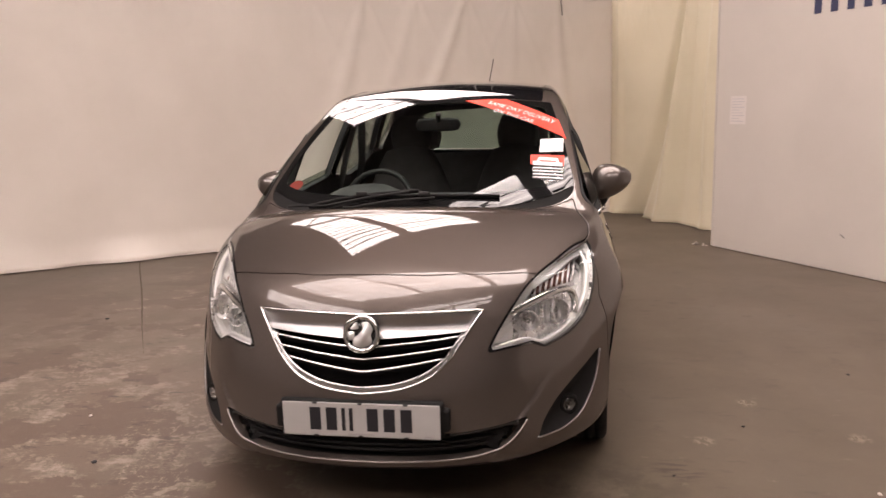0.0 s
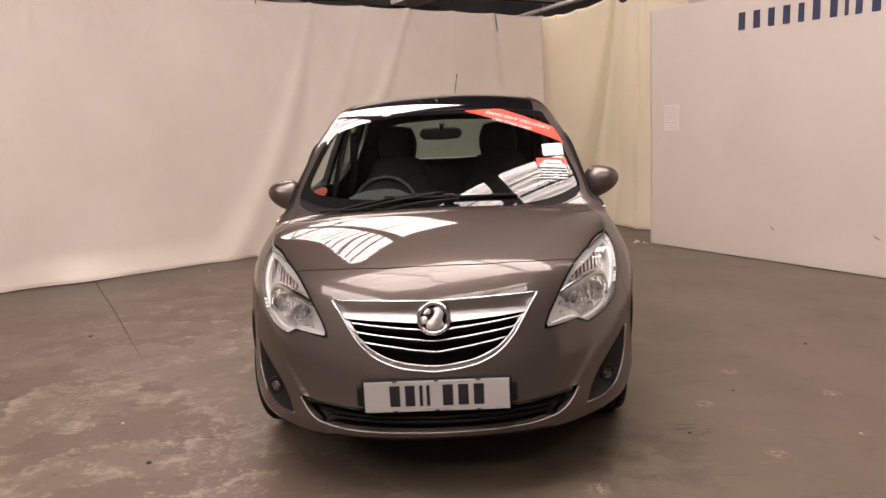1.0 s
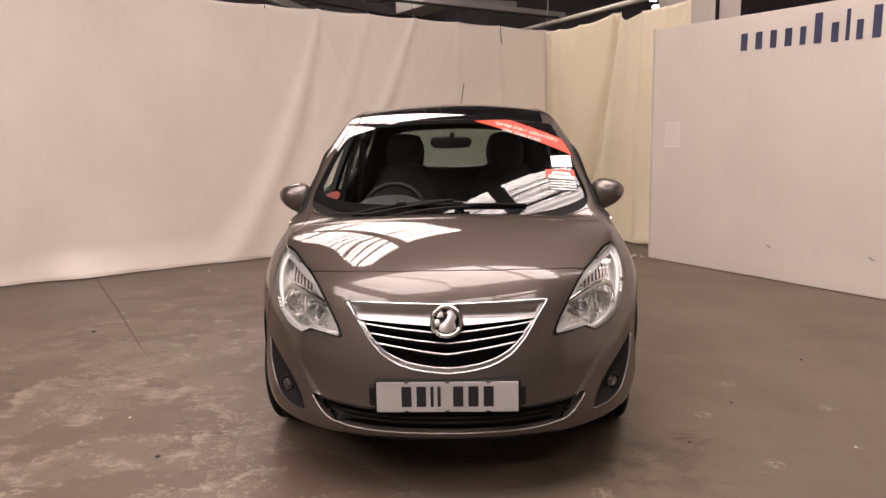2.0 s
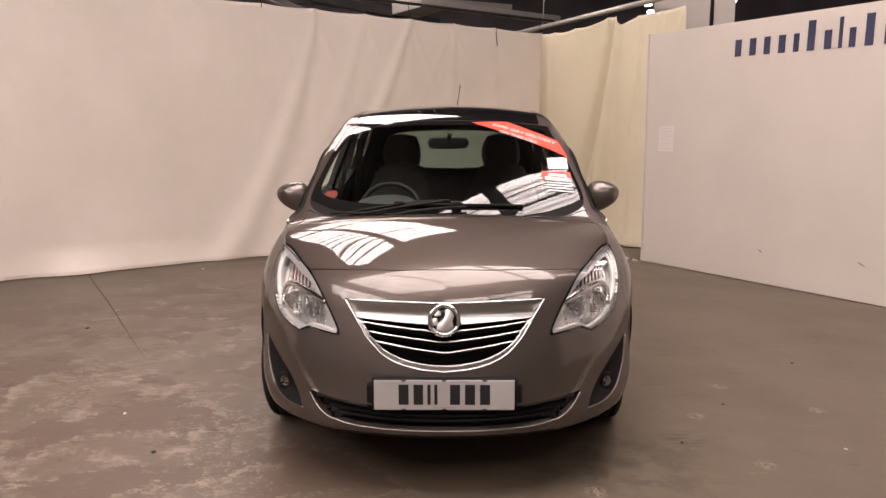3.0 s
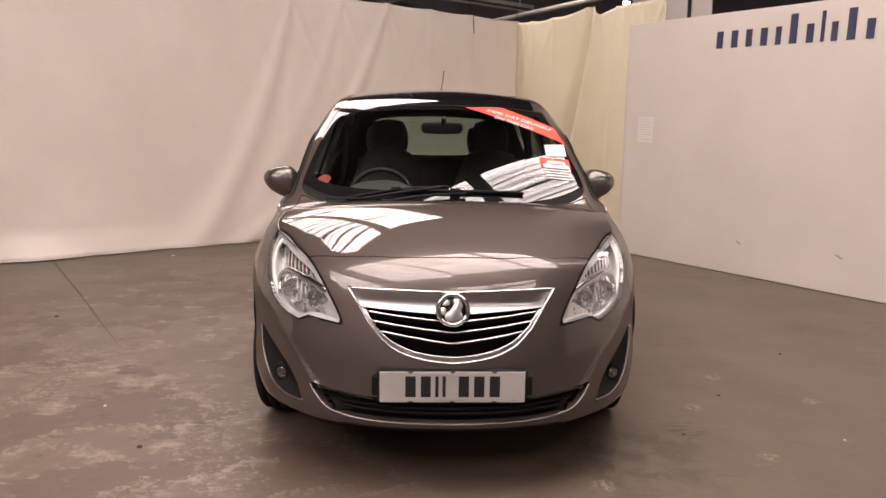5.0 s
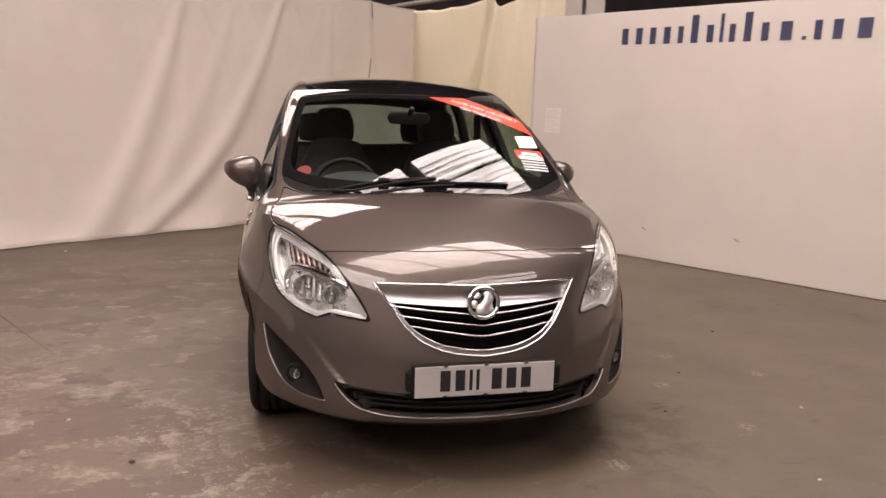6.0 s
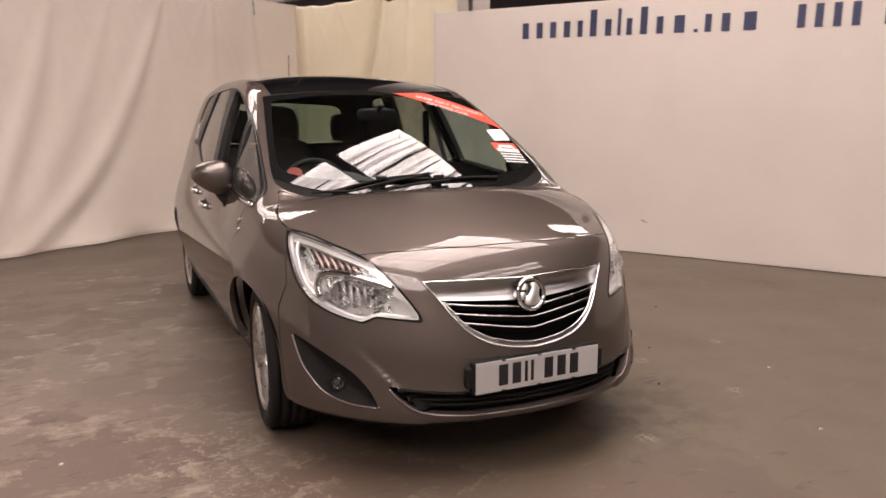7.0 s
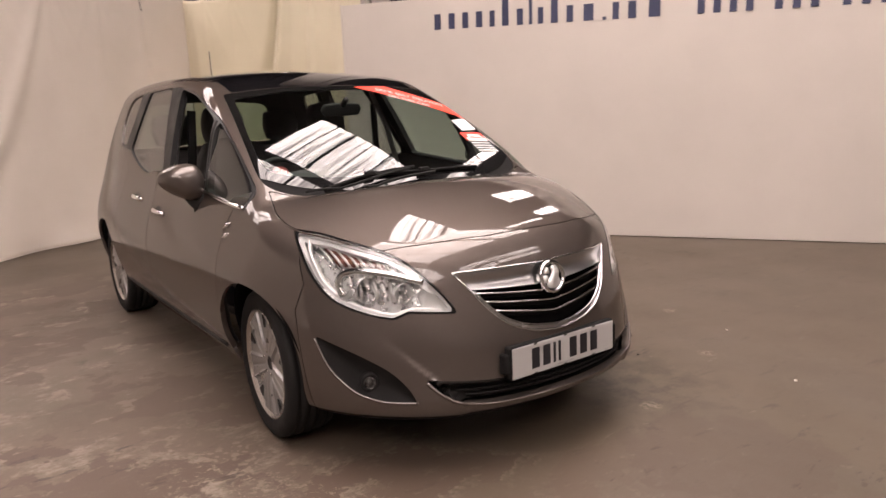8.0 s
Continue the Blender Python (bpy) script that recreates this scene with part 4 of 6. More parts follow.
# ---------------------------------------------------------------- the body's skin, one half
def body_half():
    """A dense skin over the form at +x, cast outwards from a line inside the car."""
    def cast(targets):
        t = targets.reshape(-1, 3)
        spine = np.stack([t[:, 0] * 0, np.clip(t[:, 1], 0.95, 3.3), t[:, 0] * 0 + 0.62], 1)
        way = t - spine
        way /= np.linalg.norm(way, axis=1, keepdims=True)
        return march(spine, way, 0, 2.2, 180).reshape(targets.shape)
    xs, zs = np.r_[0, 0.002, np.linspace(0.0145, 0.9, 61)], np.linspace(-0.12, 1.0, 78)
    ys, ups = np.linspace(0, 4.3, 190), np.linspace(0, 0.9, 44)
    top = np.linspace(1.0, 1.6, 190)
    x, z = np.meshgrid(xs, zs)
    front = cast(np.stack([x, x * 0, z], 2))
    y, z = np.meshgrid(ys, zs)
    z = -0.12 + (z + 0.12) / 1.12 * np.interp(y, (0, 1.0, 1.8, 4.3), (1.12, 1.17, 1.43, 1.43))
    side = cast(np.stack([y * 0 + 0.9, y, z], 2))
    x, y = np.meshgrid(xs, ys)
    roof = cast(np.stack([x, y, np.interp(y, (0, 1.0, 1.8, 4.3), (1.0, 1.05, 1.31, 1.31))], 2))
    x, z = np.meshgrid(xs, -0.12 + np.linspace(0, 1.43, 78))
    rear = cast(np.stack([x, x * 0 + 4.3, z], 2))
    rows = [grid(front), grid(side), grid(roof), grid(rear)]
    for i in (2, 3):
        rows[i] = rows[i][0], [q[::-1] for q in rows[i][1]]
    rows[2] = rows[2][0], [q[::-1] for q in rows[2][1]]
    v, f = welded(joined(*rows), 6e-5)
    v[np.abs(v[:, 0]) < 1e-4, 0] = 0
    return v, f


SKIN = body_half()

# ---------------------------------------------------------------- the car
car = tagged(empty("car"), "bronze-brown metallic five-door family car parked on the concrete", "car")
car.matrix_basis = pose(0, 0, 0, 0, 0, -0.35)


def past_middle(line):
    """Carries an outline that ends on the car's middle line on beyond it, so that the cut runs straight across."""
    line = line.copy()
    line[line[:, 0] < 1e-6, 0] = -0.15
    return line


def from_front(line, limit=1.2):
    line = past_middle(line)
    return lambda v: np.where(v[:, 1] < limit, inside(line, v[:, (0, 2)]), -0.06)


def from_side(line):
    return lambda v: np.where(v[:, 0] > 0.4, inside(line, v[:, 1:]), -0.06)


def from_top(line):
    line = past_middle(line)
    return lambda v: np.where(v[:, 2] > 0.75, inside(line, v[:, :2]), -0.06)


def taken(skin, depth_in, gap=0.0):
    """Cuts a panel out of the skin, leaving a gap of twice that width: the panel and the rest."""
    panel = split(skin, depth_in(skin[0]) - gap)[0]
    rest = split(skin, depth_in(skin[0]) + gap)[1]
    return panel, rest


def pair(name, piece, material, parent=None, label=""):
    """The same part on both flanks."""
    return [mesh_object(name, *p, material, parent or car, label) for p in (piece, mirrored(piece))]


# outlines, in metres
WINDSCREEN_LINE = spline([(0, 0.80), (0.27, 0.83), (0.45, 0.90), (0.60, 0.978), (0.672, 1.04), (0.692, 1.12), (0.672, 1.27), (0.632, 1.5), (0.585, 1.765), (0.3, 1.772), (0, 1.768)],
                         sharp=(0, 8, 10), steps=10)
GLASS_LINE = spline([(0, 0.885), (0.25, 0.908), (0.45, 0.962), (0.60, 1.035), (0.80, 1.2), (0.8, 1.9), (0, 1.9)], sharp=(0, 4, 5, 6))
CLEAR_LINE = spline([(0, 0.980), (0.25, 0.996), (0.45, 1.036), (0.592, 1.095), (0.646, 1.160), (0.638, 1.28), (0.598, 1.5), (0.554, 1.70), (0.3, 1.722), (0, 1.722)], sharp=(0, 7, 9))
ROOF_LINE = spline([(0, 1.774), (0.3, 1.778), (0.54, 1.774), (0.540, 2.2), (0.555, 2.6), (0.555, 3.4), (0.52, 3.62), (0, 3.64)], sharp=(0, 2, 7))
BONNET_LINE = spline([(0, 0.198), (0.178, 0.210), (0.30, 0.240), (0.407, 0.276), (0.546, 0.350), (0.562, 0.362), (0.62, 0.468), (0.675, 0.575), (0.722, 0.668), (0.742, 0.755),
                      (0.736, 0.85), (0.705, 0.95), (0.688, 1.03), (0.60, 0.970), (0.45, 0.892), (0.27, 0.822), (0, 0.792)], sharp=(0, 5, 12, 16))
LAMP_LINE = spline([(0.733, 0.885), (0.676, 0.874), (0.620, 0.849), (0.560, 0.822), (0.518, 0.790), (0.481, 0.744), (0.440, 0.684), (0.414, 0.640), (0.400, 0.602), (0.457, 0.607), (0.540, 0.613),
                    (0.583, 0.590), (0.640, 0.602), (0.690, 0.624), (0.726, 0.656), (0.751, 0.714), (0.760, 0.784), (0.752, 0.846)], sharp=(0, 8, 10, 11), steps=6)
LAMP_BROW = [(0.733, 0.885), (0.676, 0.874), (0.620, 0.849), (0.560, 0.822), (0.518, 0.790), (0.481, 0.744), (0.455, 0.706)]
GRILLE_LINE = spline([(0, 0.733), (0.215, 0.737), (0.384, 0.736), (0.346, 0.684), (0.298, 0.614), (0.266, 0.578), (0.226, 0.545), (0.165, 0.517), (0.095, 0.501), (0, 0.491)], sharp=(0, 2, 9), steps=8)
INTAKE_LINE = spline([(0, 0.362), (0.297, 0.362), (0.387, 0.367), (0.47, 0.373), (0.536, 0.385), (0.503, 0.342), (0.457, 0.306), (0.387, 0.284), (0.275, 0.276), (0, 0.273)], sharp=(0, 4, 9), steps=8)
FOG_LINE = spline([(0.780, 0.520), (0.718, 0.481), (0.667, 0.447), (0.617, 0.406), (0.58, 0.353), (0.561, 0.300), (0.614, 0.299), (0.651, 0.302), (0.701, 0.321), (0.735, 0.361), (0.762, 0.421)],
                  sharp=(0, 5), steps=8)
DAYLIGHT_LINE = spline([(2.40, 1.492), (2.0, 1.443), (1.742, 1.368), (1.561, 1.301), (1.363, 1.198), (1.236, 1.123), (1.121, 1.049), (1.040, 0.985), (1.035, 0.932), (1.25, 0.955), (1.511, 0.982),
                        (1.9, 1.015), (2.2, 1.042), (2.4, 1.037), (2.6, 1.024), (2.85, 1.07), (3.08, 1.135), (3.32, 1.155), (3.39, 1.21), (3.45, 1.32), (3.41, 1.440), (3.25, 1.472), (2.947, 1.487)],
                       sharp=(8,), steps=6)
FRONT_LIGHT = spline([(2.26, 1.466), (2.0, 1.424), (1.77, 1.356), (1.625, 1.300), (1.592, 1.209), (1.548, 1.081), (1.522, 1.002), (1.9, 1.034), (2.12, 1.056)], sharp=(0, 3, 6, 8), steps=6)
QUARTER_LIGHT = spline([(1.545, 1.277), (1.363, 1.181), (1.236, 1.106), (1.130, 1.036), (1.068, 0.984), (1.060, 0.953), (1.24, 0.972), (1.466, 0.996), (1.492, 1.083), (1.520, 1.200)], sharp=(0, 5, 7), steps=6)
REAR_LIGHT = spline([(2.495, 1.472), (2.70, 1.474), (2.945, 1.469), (2.982, 1.317), (3.038, 1.16), (2.85, 1.092), (2.594, 1.046), (2.42, 1.056), (2.275, 1.064), (2.375, 1.27)], sharp=(0, 2, 4, 8), steps=6)
BACK_QUARTER = spline([(3.165, 1.462), (3.27, 1.452), (3.395, 1.428), (3.428, 1.322), (3.38, 1.215), (3.33, 1.195), (3.23, 1.190), (3.18, 1.317)], sharp=(0, 6), steps=6)
FRONT_DOOR = spline([(1.19, 0.30), (1.185, 0.70), (1.165, 0.86), (1.10, 0.99), (1.6, 1.2), (2.33, 1.3), (2.33, 0.30)], sharp=tuple(range(7)), steps=8)
REAR_DOOR = spline([(2.34, 0.30), (2.34, 1.3), (2.9, 1.3), (3.06, 1.14), (3.07, 0.95), (3.10, 0.80), (3.16, 0.68), (3.17, 0.30)], sharp=(0, 1, 2, 3, 6, 7), steps=8)
WING_LINE = spline([(0.56, 0.70), (0.585, 0.60), (0.52, 0.30), (0.52, 0.1), (1.3, 0.1), (1.4, 1.2), (1.0, 1.2), (0.60, 0.95), (0.60, 0.80)], sharp=tuple(range(9)), steps=4)
REAR_WINDOW = spline([(0, 1.455), (0.35, 1.44), (0.50, 1.40), (0.56, 1.20), (0.57, 1.12), (0, 1.105)], sharp=(0, 4, 5), steps=8)
WHEELS_Y, ARCH = (0.90, 3.545), ((0.888, 0.322, 0.342), (3.54, 0.33, 0.345))

skin, under = split(SKIN, SKIN[0][:, 2] - np.interp(SKIN[0][:, 1], (0, 0.12, 0.3, 0.5, 0.62, 1.2, 3.2, 4.3), (0.252, 0.247, 0.242, 0.238, 0.240, 0.25, 0.26, 0.3)))
valance = split(under, np.minimum(0.56 - under[0][:, 1], under[0][:, 2] - 0.205))[0]
for cy, cz, r in ARCH:
    skin = split(skin, np.where(skin[0][:, 0] > 0.5, r - np.hypot(skin[0][:, 1] - cy, skin[0][:, 2] - cz), -0.1))[1]
screen, skin = taken(skin, from_top(WINDSCREEN_LINE), 0.0012)
roof_pane, skin = taken(skin, from_top(ROOF_LINE), 0.0015)
lamp_patch, skin = taken(skin, from_front(LAMP_LINE), 0.0015)
bonnet, skin = taken(skin, from_top(BONNET_LINE), 0.0022)
grille_patch, skin = taken(skin, from_front(GRILLE_LINE, 0.5))
intake_patch, skin = taken(skin, from_front(INTAKE_LINE, 0.5))
fog_patch, skin = taken(skin, from_front(FOG_LINE, 0.8))
daylight, skin = taken(skin, from_side(DAYLIGHT_LINE), 0.001)
rear_pane, skin = taken(skin, lambda v: np.where(v[:, 1] > 3.6, inside(past_middle(REAR_WINDOW), v[:, (0, 2)]), -0.06), 0.001)
front_door, skin = taken(skin, from_side(FRONT_DOOR), 0.0022)
rear_door, skin = taken(skin, from_side(REAR_DOOR), 0.0022)
bumper, skin = taken(skin, lambda v: np.minimum(-from_side(WING_LINE)(v), np.minimum(0.9 - v[:, 1], 0.875 - v[:, 2])), 0.0018)
wing, skin = taken(skin, lambda v: 1.19 - v[:, 1] + 0.0 * v[:, 2] - np.clip(v[:, 2] - 0.86, 0, 1) * 0.5, 0.0)

# ---- painted panels
true_to_form(mesh_object("bonnet", *both(skirted(bonnet, 0.022)), PAINT, car))
true_to_form(mesh_object("front_bumper", *both(skirted(bumper, 0.03)), PAINT, car))
wings = pair("wing", skirted(wing, 0.014), PAINT)
# the rolled edge of each wing along the bonnet's gap
q = spline([(0.624, 0.468), (0.679, 0.575), (0.726, 0.668), (0.7465, 0.755), (0.7405, 0.85), (0.7095, 0.95)], closed=False, steps=10)
p = on_top(q[:, 0], q[:, 1])
pair("wing_edge", tube(p - outward(p) * 0.001, ring(0.0035, 0.0035, 8), ups=outward(p)), PAINT)
doors = pair("front_door", skirted(front_door, 0.025), PAINT) + pair("rear_door", skirted(rear_door, 0.025), PAINT)
shell = mesh_object("body_shell", *both(skirted(skin, 0.016)), PAINT, car)
for ob in wings + doors + [shell]:
    true_to_form(ob)
true_to_form(mesh_object("roof_panel", *both(skirted(lifted(roof_pane, -0.001), 0.015)), ROOF_GLASS, car, "black glass roof panel"))
lining = split(skin, np.minimum(skin[0][:, 2] - 0.95, skin[0][:, 1] - 0.98))[0]
mesh_object("cabin_lining", *both(joined(lifted(lining, -0.026), lifted(roof_pane, -0.03))), FABRIC, car, "dark cabin lining")
pair("door_lining", joined(lifted(front_door, -0.04), lifted(rear_door, -0.04)), DASH)

# ---- windscreen, cowl and the other panes
glass, cowl = split(screen, from_top(GLASS_LINE)(screen[0]))
clear_part, frit = split(glass, from_top(CLEAR_LINE)(glass[0]))
windscreen = mesh_object("windscreen", *both(clear_part), WINDSCREEN_GLASS, car, "clear laminated glass windscreen")
windscreen.visible_shadow = False
true_to_form(windscreen)
mesh_object("windscreen_border", *both(skirted(lifted(frit, 0.0), 0.006)), FRIT, windscreen, "black printed border")
mesh_object("cowl", *both(skirted(lifted(cowl, -0.004), 0.02)), COWL_BLACK, car, "black plastic cowl under the wipers")
back = mesh_object("rear_window", *both(rear_pane), REAR_GLASS, car, "clear rear window glass")
back.visible_shadow = False


def wider(line, by=0.009):
    return lambda v: from_side(line)(v) + by


def even(piece, inset):
    """A drawn pane: the skin smoothed to one gently bent sheet, set in from it."""
    v, f = piece
    y, z = v[:, 1] - v[:, 1].mean(), v[:, 2] - v[:, 2].mean()
    terms = np.stack([y * 0 + 1, y, z, z * z], 1)
    got = np.linalg.lstsq(terms, v[:, 0], rcond=None)[0]
    x = terms @ got
    return np.stack([x - inset, v[:, 1], v[:, 2]], 1), f


front_light, trim = taken(daylight, wider(FRONT_LIGHT))
quarter, trim = taken(trim, wider(QUARTER_LIGHT, 0.011))
rear_light, trim = taken(trim, wider(REAR_LIGHT, 0.020))
back_quarter, trim = taken(trim, wider(BACK_QUARTER, 0.022))
pair("window_trim", skirted(lifted(trim, 0.001), 0.03), TRIM_BLACK, None, "black window surround")
for piece, name, mat in ((quarter, "quarter_light", SIDE_GLASS), (rear_light, "rear_door_window", TINTED_GLASS), (back_quarter, "rear_quarter_window", TINTED_GLASS)):
    for ob in pair(name, even(piece, 0.007), mat):
        ob.visible_shadow = False
passenger = mesh_object("front_door_window", *even(front_light, 0.009), SIDE_GLASS, car, "clear raised door window")
passenger.visible_shadow = False
# the driver's window is wound down: only its upper edge stands out of the door
low = split(front_light, (front_light[0][:, 1] - 1.375) * 0.094 + 1.02 - front_light[0][:, 2])[0]
lowered = mesh_object("front_door_window", *mirrored(lifted(low, -0.009)), SIDE_GLASS, car, "lowered door window")
lowered.visible_shadow = False


def flank_strip(y0, y1, z0, z1, side, name, material, prof, lift=0.004, n=24, label=""):
    """A strip that follows the flank between two points."""
    t = np.linspace(0, 1, n)
    p = on_side(y0 + (y1 - y0) * t, z0 + (z1 - z0) * t)
    nrm = outward(p)
    v, f = tube(p + nrm * lift, prof, ups=nrm)
    ob = mesh_object(name, *((v, f) if side > 0 else mirrored((v, f))), material, car, label)
    return ob


for side in (-1, 1):
    flank_strip(1.045, 2.15, 0.940, 1.042, side, "waist_strip", CHROME, ring(0.009, 0.005), 0.003, label="bright metal strip under the window")
    flank_strip(1.497, 1.590, 0.990, 1.300, side, "window_divider", BLACK, ring(0.013, 0.01), -0.003)
    flank_strip(1.30, 3.10, 0.3055, 0.318, side, "sill_strip", BLACK, ring(0.014, 0.008), 0.0)


def handle(y, z, side):
    """A chrome-faced bar on two feet; a flat dark patch stands for the recess's shade."""
    t = np.linspace(-1, 1, 15)
    p = on_side(y + 0.085 * t, z + 0.004 * t)
    nrm = outward(p)
    lift = 0.028 * (1 - np.abs(t) ** 6)
    v, f = tube(p + nrm * lift[:, None], ring(0.013, 0.008), ups=nrm)
    bar = mesh_object("door_handle", *((v, f) if side > 0 else mirrored((v, f))), CHROME, car, "chrome door handle")
    a = np.arange(16) * math.pi / 8
    c = on_side(y + 0.045 + 0.05 * np.cos(a), z + 0.006 + 0.026 * np.sin(a))
    n2 = outward(c)
    mid = on_side(y + 0.045, z + 0.006)
    v = np.vstack([c + n2 * 0.002, mid + outward(mid) * 0.0015])
    f = [[i, (i + 1) % 16, 16] for i in range(16)]
    mesh_object("recess_shade", *((v, f) if side > 0 else mirrored((v, f))), BLACK, bar, "dark recess behind the handle")


for side in (-1, 1):
    handle(2.135, 0.835, side)
    handle(2.62, 0.875, side)


# ---- headlamps
def lamp_place(x, z, inset):
    p = on_front(x, z)
    return p - outward(p) * inset


def lamps():
    rim = split(lamp_patch, from_front(LAMP_LINE)(lamp_patch[0]) - 0.006)
    lens_piece, edge = rim
    for side in (1, -1):
        def own(name, piece, material, parent, label="", smooth=True):
            return mesh_object(name, *(piece if side > 0 else mirrored(piece)), material, parent, label, smooth)
        lens = own("headlamp", lens_piece, LENS, car, "clear headlamp with chrome reflectors")
        lens.visible_shadow = False
        own("lamp_seal", skirted(lifted(edge, 0.0015), 0.02), GLOSS_BLACK, lens, "black seal round the lens")
        v, f = lifted(lens_piece, -0.062)
        own("housing", (v, f), FACETS, lens, "silver lamp housing")
        rim_piece = split(lens_piece, 0.0145 - from_front(LAMP_LINE)(lens_piece[0]))[0]
        own("rim", skirted(lifted(rim_piece, -0.014), 0.012), LAMP_SILVER, lens, "bright rim inside the lens")
        walls = skirted(lifted(lens_piece, -0.002), 0.06)
        own("bezel", (walls[0], walls[1][len(lens_piece[1]):]), LAMP_SILVER, lens, "silver bezel wall")
        # the bright band between indicator and main chamber, and the flank band
        for line, wide, name in (([(0.478, 0.716), (0.53, 0.735), (0.60, 0.752), (0.655, 0.757), (0.690, 0.742), (0.705, 0.705), (0.700, 0.664)], 0.012, "light_band"),
                                 ([(0.715, 0.862), (0.738, 0.82), (0.743, 0.77), (0.735, 0.71), (0.71, 0.665)], 0.006, "side_band"),
                                 ([(0.44, 0.618), (0.53, 0.626), (0.585, 0.606), (0.65, 0.622), (0.69, 0.644)], 0.007, "lower_band")):
            q = spline(line, closed=False, steps=5)
            p = lamp_place(q[:, 0], q[:, 1], 0.02)
            own(name, tube(p, [(-wide, -0.012), (-wide, 0.004), (-wide * 0.5, 0.008), (wide * 0.5, 0.008), (wide, 0.004), (wide, -0.012)], ups=outward(p)), CHROME if name == "light_band" else LAMP_SILVER, lens, "bright band")
        # bowls with bulbs
        for x, z, r, name in ((0.640, 0.690, 0.046, "main_reflector"), (0.545, 0.680, 0.034, "dipped_reflector")):
            c = lamp_place(x, z, 0.03)[0]
            pr = [(0.006, 0.045), (r * 0.5, 0.038), (r * 0.8, 0.022), (r, 0.0), (r * 1.06, -0.003), (r * 1.06, 0.006), (r * 0.55, 0.046), (0.006, 0.052)]
            v, f = turned(pr, 28, "y")
            own(name, (v + c, f), FACETS, lens, "chrome reflector bowl")
            v, f = turned([(0.002, -0.016), (0.007, -0.012), (0.008, 0.03), (0.002, 0.03)], 12, "y")
            own("bulb", (v + c, f), BRUSHED, lens, "bulb with silvered cap")
        # the pale wedge beside the inner bowl
        q = [(0.423, 0.622), (0.500, 0.630), (0.504, 0.668), (0.466, 0.700)]
        p = np.vstack([lamp_place(x, z, i) for x, z, i in ((*q[0], 0.026), (*q[1], 0.045), (*q[2], 0.050), (*q[3], 0.026))])
        own("wedge", (np.vstack([p, p + (0, 0.01, 0)]), [[0, 1, 2, 3], [7, 6, 5, 4], [0, 4, 5, 1], [1, 5, 6, 2], [2, 6, 7, 3], [3, 7, 4, 0]]), LAMP_SILVER, lens, "pale inner plate", False)
        # indicator chamber: upright ribs over an amber bulb
        c = lamp_place(0.655, 0.80, 0.045)[0]
        v, f = turned([(0.001, -0.014), (0.012, -0.008), (0.014, 0.02), (0.001, 0.022)], 14, "y")
        own("indicator_bulb", (v + c, f), AMBER, lens, "amber indicator bulb")
        xs = np.linspace(0.575, 0.695, 9)
        zt = np.interp(xs, (0.5, 0.56, 0.62, 0.68, 0.72), (0.765, 0.805, 0.832, 0.855, 0.866)) - 0.010
        zb = np.interp(xs, (0.5, 0.6, 0.66, 0.72), (0.738, 0.766, 0.772, 0.77)) + 0.004
        rows = np.array([lamp_place(xs, zb + (zt - zb) * q, 0.042) for q in (0, 0.5, 1)])
        own("indicator_plate", sheet(rows, 0.004), SMOKED, lens, "smoked brown indicator plate")
        for k in range(9):
            x = 0.548 + 0.0195 * k
            zt = np.interp(x, (0.5, 0.56, 0.62, 0.68, 0.72), (0.765, 0.805, 0.832, 0.855, 0.866))
            zb = np.interp(x, (0.5, 0.6, 0.66, 0.72), (0.738, 0.766, 0.772, 0.77))
            p = lamp_place(np.full(5, x), np.linspace(zb + 0.004, zt - 0.004, 5), 0.036)
            own("rib", tube(p, ring(0.0045, 0.004, 6), ups=outward(p)), LAMP_GREY, lens)
        # the pale eyebrow along the bonnet's edge
        brow = np.vstack([spline(LAMP_BROW, closed=False, steps=6)])
        flat = lens_piece[0][:, (0, 2)]
        reach = np.min(np.linalg.norm(flat[:, None] - brow[None], axis=2), axis=1)
        piece = split(lens_piece, 0.031 - reach)[0]
        own("eyebrow", skirted(lifted(piece, -0.020), 0.02), LAMP_SILVER, lens, "pale upper reflector strip")
        # upright reflector flutes behind the main chamber
        for k in range(7):
            x = 0.560 + 0.0205 * k
            p = lamp_place(np.full(5, x), np.linspace(0.648 + 0.002 * k, 0.716 + 0.004 * k, 5), 0.046)
            own("reflector_flute", tube(p, [(-0.009, -0.004), (-0.006, 0.004), (0.006, 0.004), (0.009, -0.004)], ups=outward(p)), LAMP_GREY if k % 2 else FACETS, lens)


lamps()


# ---- grille, badge, plate, lower intake


grille = mesh_object("grille", *both(skirted(lifted(grille_patch, -0.045), 0.02)), ARCH_BLACK, car, "black grille with chrome frame and slats")
q = GRILLE_LINE[GRILLE_LINE[:, 0] > 0.0]
path = np.vstack([[0, 0.733], q, [0, 0.491]])
path = np.vstack([path, (path[1:-1] * (-1, 1))[::-1]])
p = on_front(path[:, 0], path[:, 1])
mesh_object("grille_frame", *tube(p, [(-0.0045, -0.03), (-0.0045, 0.001), (-0.003, 0.0035), (0.0, 0.0042), (0.002, 0.0035), (0.0035, 0.001), (0.0035, -0.03)], ups=outward(p), closed=True), CHROME, grille, "chrome grille frame")
upper, _ = split(grille_patch, grille_patch[0][:, 2] - (0.658 + 0.055 * np.abs(grille_patch[0][:, 0])))
bar_piece = split(upper, 0.372 - upper[0][:, 0] + (upper[0][:, 2] - 0.72) * 0.6)[0]
v, f = bar_piece
